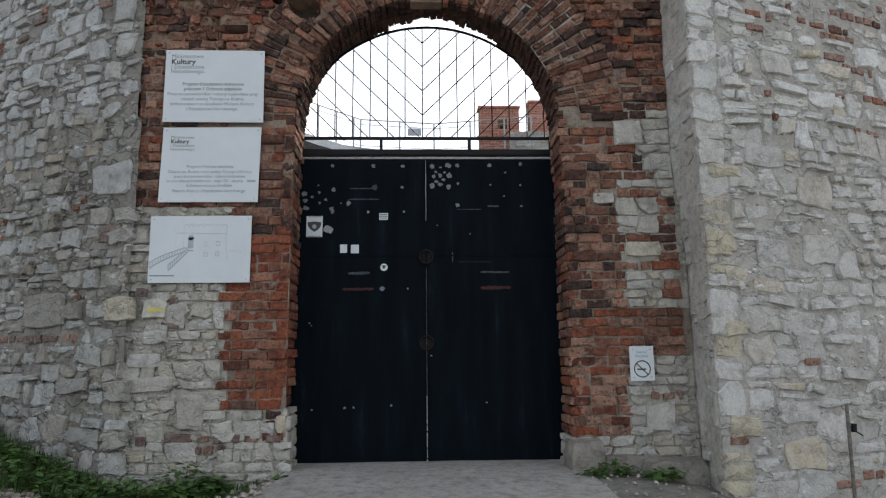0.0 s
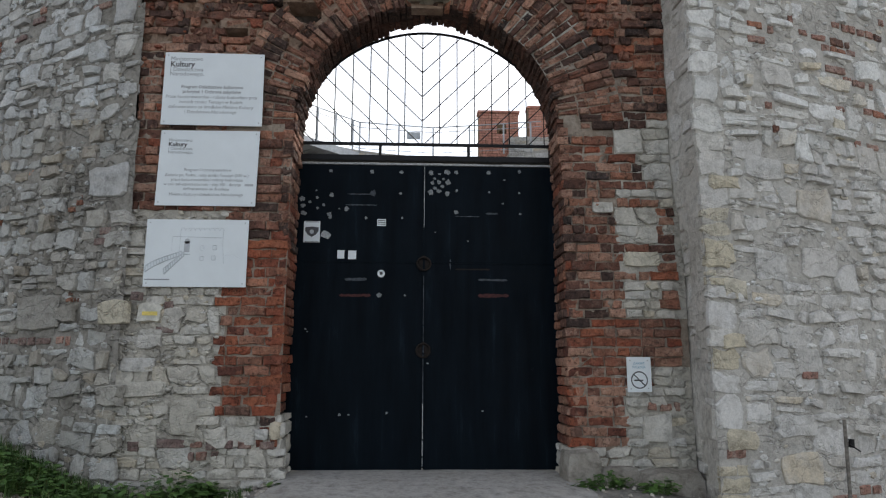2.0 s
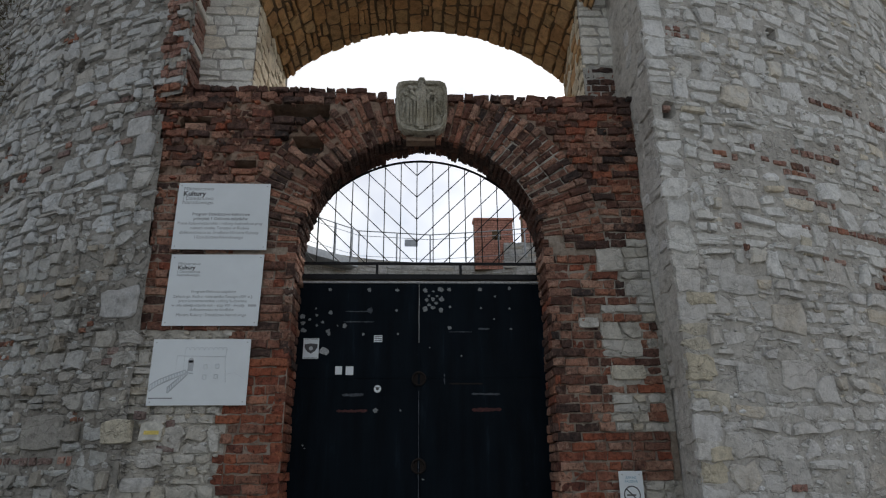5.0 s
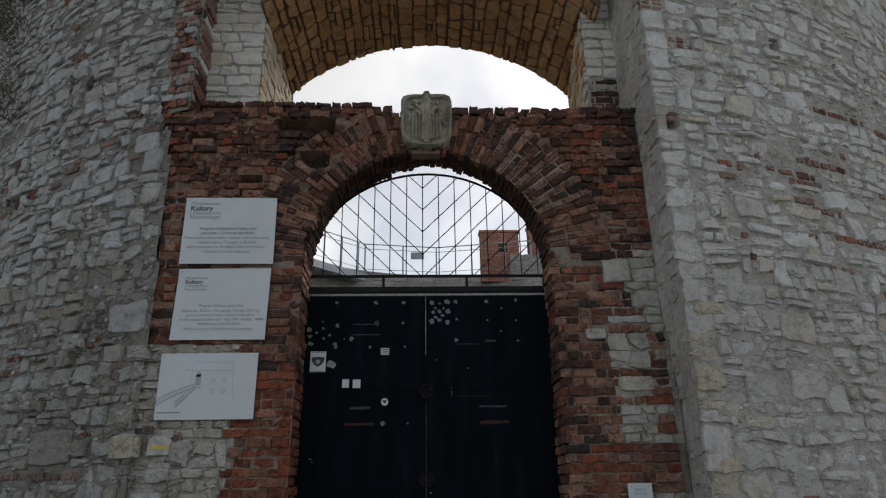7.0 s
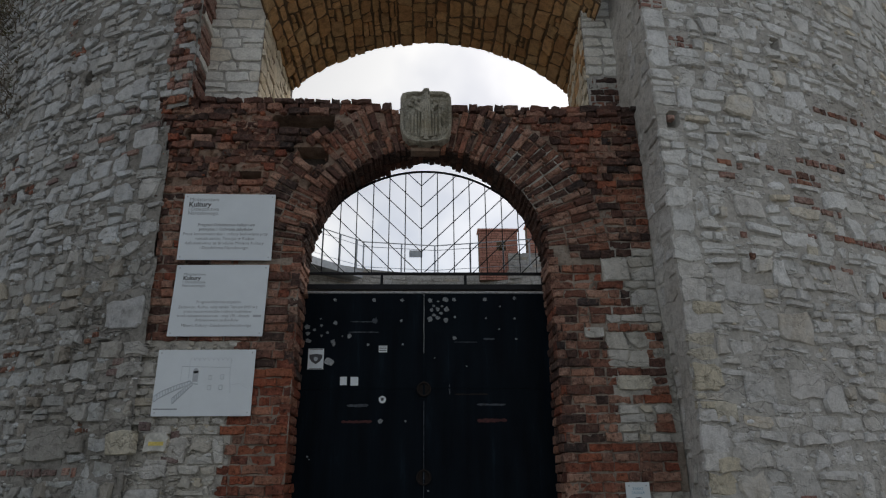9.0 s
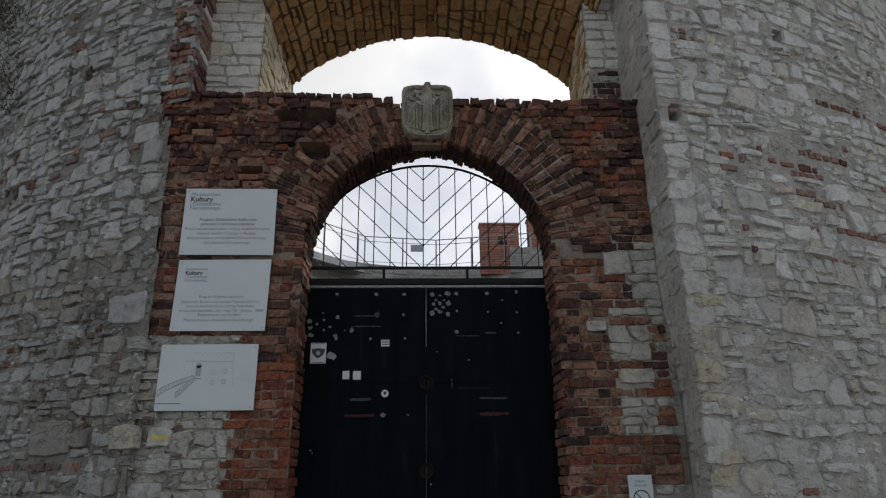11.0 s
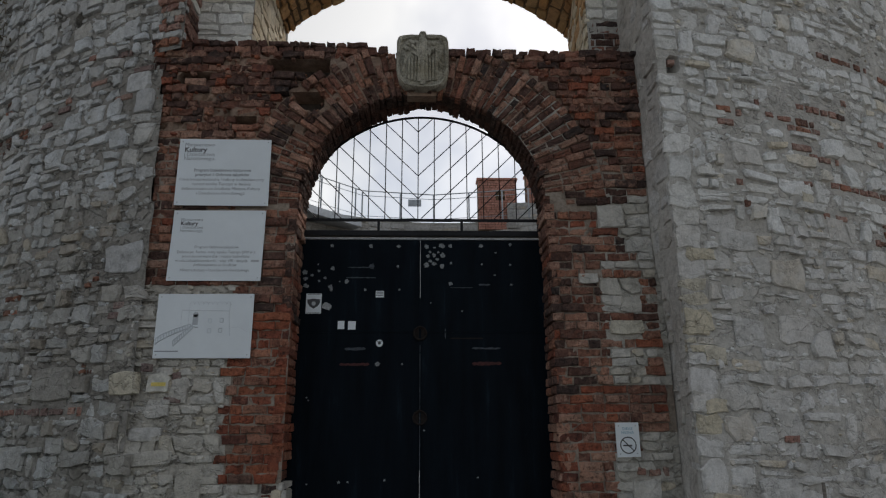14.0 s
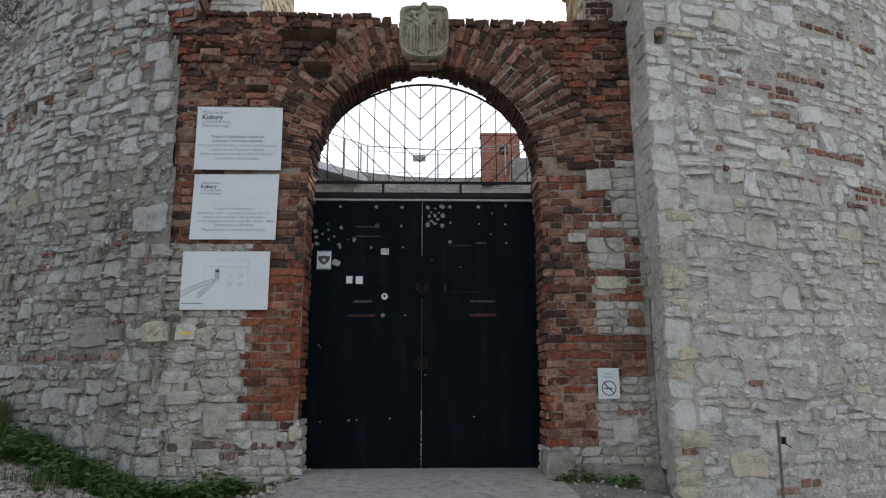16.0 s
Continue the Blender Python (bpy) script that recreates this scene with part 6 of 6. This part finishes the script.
def weed(x, y, z, size, leaves, seed, label):
    """A low plant of broad leaves."""
    r = random.Random(seed)
    e = empty("weed", (x, y, z), label, "plant", "weeds at the wall")
    lv, lf = [], []
    bm = bmesh.new()
    for k in range(leaves):
        a = r.uniform(0, 6.28)
        rr = size * r.uniform(0.1, 1.0)
        h = size * r.uniform(0.15, 0.95) * (1.15 - 0.6 * rr / size)
        p = Vector((x + rr * math.cos(a), y + 0.6 * rr * math.sin(a), z + h))
        if k % 3 == 0:
            add_rod(bm, (x + 0.2 * (p.x - x), y + 0.2 * (p.y - y), z - 0.03), p, 0.003, 4, 0.0015)
        n = r.uniform(0.025, 0.055)
        t = a + r.uniform(-0.7, 0.7)
        d = Vector((math.cos(t), math.sin(t), r.uniform(-0.5, 0.4)))
        s = Vector((-math.sin(t), math.cos(t), r.uniform(-0.3, 0.3))) * n * 0.55
        o = len(lv)
        lv.extend([tuple(p), tuple(p + d * n * 0.5 + s), tuple(p + d * n * 1.1 + s * 0.8), tuple(p + d * n * 1.6), tuple(p + d * n * 1.1 - s * 0.8), tuple(p + d * n * 0.5 - s), tuple(p + d * n * 0.8 + Vector((0, 0, -0.006)))])
        lf.extend([(o, o + 1, o + 6), (o + 1, o + 2, o + 6), (o + 2, o + 3, o + 6), (o + 3, o + 4, o + 6), (o + 4, o + 5, o + 6), (o + 5, o, o + 6)])
    part("stem", bm, M_LEAF, e)["kind"] = "stuff"
    ob = obj("foliage", lv, lf, M_LEAF, e)
    ob["kind"] = "stuff"
    return e


for k in range(74):
    x = -5.2 + k * 0.0575 + rnd.uniform(-0.05, 0.05)
    y = wall_y(x) - rnd.uniform(0.1, 0.5 + 0.28 * max(0.0, -x - 2.0))
    if (noise.noise(Vector((x * 1.3, 0.0, 1.0))) > 0.12 and x < -2.0) or x > -1.45:
        continue
    weed(x, y, ground_z(x, y) - 0.02, rnd.uniform(0.10, 0.30) * (1.0 if x < -1.6 else 0.6) * (1.0 + 0.6 * noise.noise(Vector((x * 1.9, 0.0, 7.0)))), rnd.randint(60, 110), 100 + k, "low leafy green weed growing by the wall")
for x, y, s, n in ((2.02, 6.12, 0.12, 40), (2.22, 6.15, 0.17, 60), (2.38, 6.2, 0.12, 40), (2.72, 6.12, 0.17, 60), (2.6, 6.0, 0.14, 45), (-0.98, 6.3, 0.07, 16)):
    weed(x, y, ground_z(x, y) - 0.03, s, n, int(x * 100) + 900, "small dandelion-like weed by the gate jamb")

# dry shrubs rooted in the tower face


def wall_shrub(x, z, wide, high, shoots, leaves, seed, label):
    r = random.Random(seed)
    o0 = Vector(tower(along(x), z, -0.02))
    shrub = empty("wall_shrub", o0, label, "shrub", "dry shrubs on the tower")
    bm = bmesh.new()
    lv, lf = [], []
    for k in range(shoots):
        p = Vector(tower(along(x + r.uniform(-wide, wide)), z + r.uniform(-high, high), -0.02))
        d = Vector((r.uniform(-0.9, 0.5), r.uniform(-0.8, -0.1), r.uniform(-0.4, 1.0))).normalized()
        for q in range(6):
            e = p + d * r.uniform(0.07, 0.15)
            add_rod(bm, p, e, 0.0075 - 0.001 * q, 4)
            if q > 1:
                for w in range(leaves):
                    c = e + Vector([r.uniform(-0.06, 0.06) for _ in range(3)])
                    t = Vector([r.uniform(-0.03, 0.03) for _ in range(3)])
                    s = Vector([r.uniform(-0.015, 0.015) for _ in range(3)])
                    n0 = len(lv)
                    lv.extend([tuple(c), tuple(c + t + s), tuple(c + t * 2), tuple(c + t - s)])
                    lf.append((n0, n0 + 1, n0 + 2, n0 + 3))
            p = e
            d = (d + Vector([r.uniform(-0.35, 0.35) for _ in range(3)])).normalized()
    part("twig_work", bm, M_TWIG, shrub)["kind"] = "stuff"
    obj("foliage", lv, lf, M_DRYLEAF, shrub)["kind"] = "stuff"


wall_shrub(-6.35, 6.95, 0.5, 0.55, 44, 2, 61, "thin dry shrub rooted in the tower wall")
wall_shrub(-6.95, 9.2, 0.5, 0.8, 90, 5, 62, "dense brown dry shrub high on the tower wall")
wall_shrub(-6.5, 7.9, 0.35, 0.5, 26, 1, 63, "bare trailing twigs on the tower wall")

# loose gravel on the bank
gv2, gf2 = [], []
for k in range(9000):
    x, y = rnd.choice((rnd.uniform(-6.0, 4.6), rnd.uniform(-5.5, -2.4))), rnd.uniform(4.2, 6.6)
    if y > wall_y(x) - 0.05 or (abs(x - GX) < 1.45 and rnd.random() < 0.85) or (x > 1.9 and rnd.random() < 0.7):
        continue
    r = rnd.uniform(0.008, 0.022) * (1.0 if x > -1 else rnd.choice((1.0, 1.0, 1.4, 2.0)))
    z = ground_z(x, y) - 0.004
    o = len(gv2)
    gv2.extend([(x + r * rnd.uniform(0.7, 1.2) * math.cos(a), y + r * rnd.uniform(0.7, 1.2) * math.sin(a), z - 0.004) for a in (0, 1.26, 2.51, 3.77, 5.03)])
    gv2.extend([(x + 0.6 * r * math.cos(a), y + 0.6 * r * math.sin(a), z + r * rnd.uniform(0.35, 0.7)) for a in (0.2, 1.46, 2.71, 3.97, 5.23)])
    gf2.extend([(o + q, o + (q + 1) % 5, o + 5 + (q + 1) % 5, o + 5 + q) for q in range(5)] + [tuple(o + 5 + q for q in range(5))])
tagged(obj("gravel", gv2, gf2, M_GRAVEL), "loose pale gravel on the trodden ground", "gravel", kind="stuff")
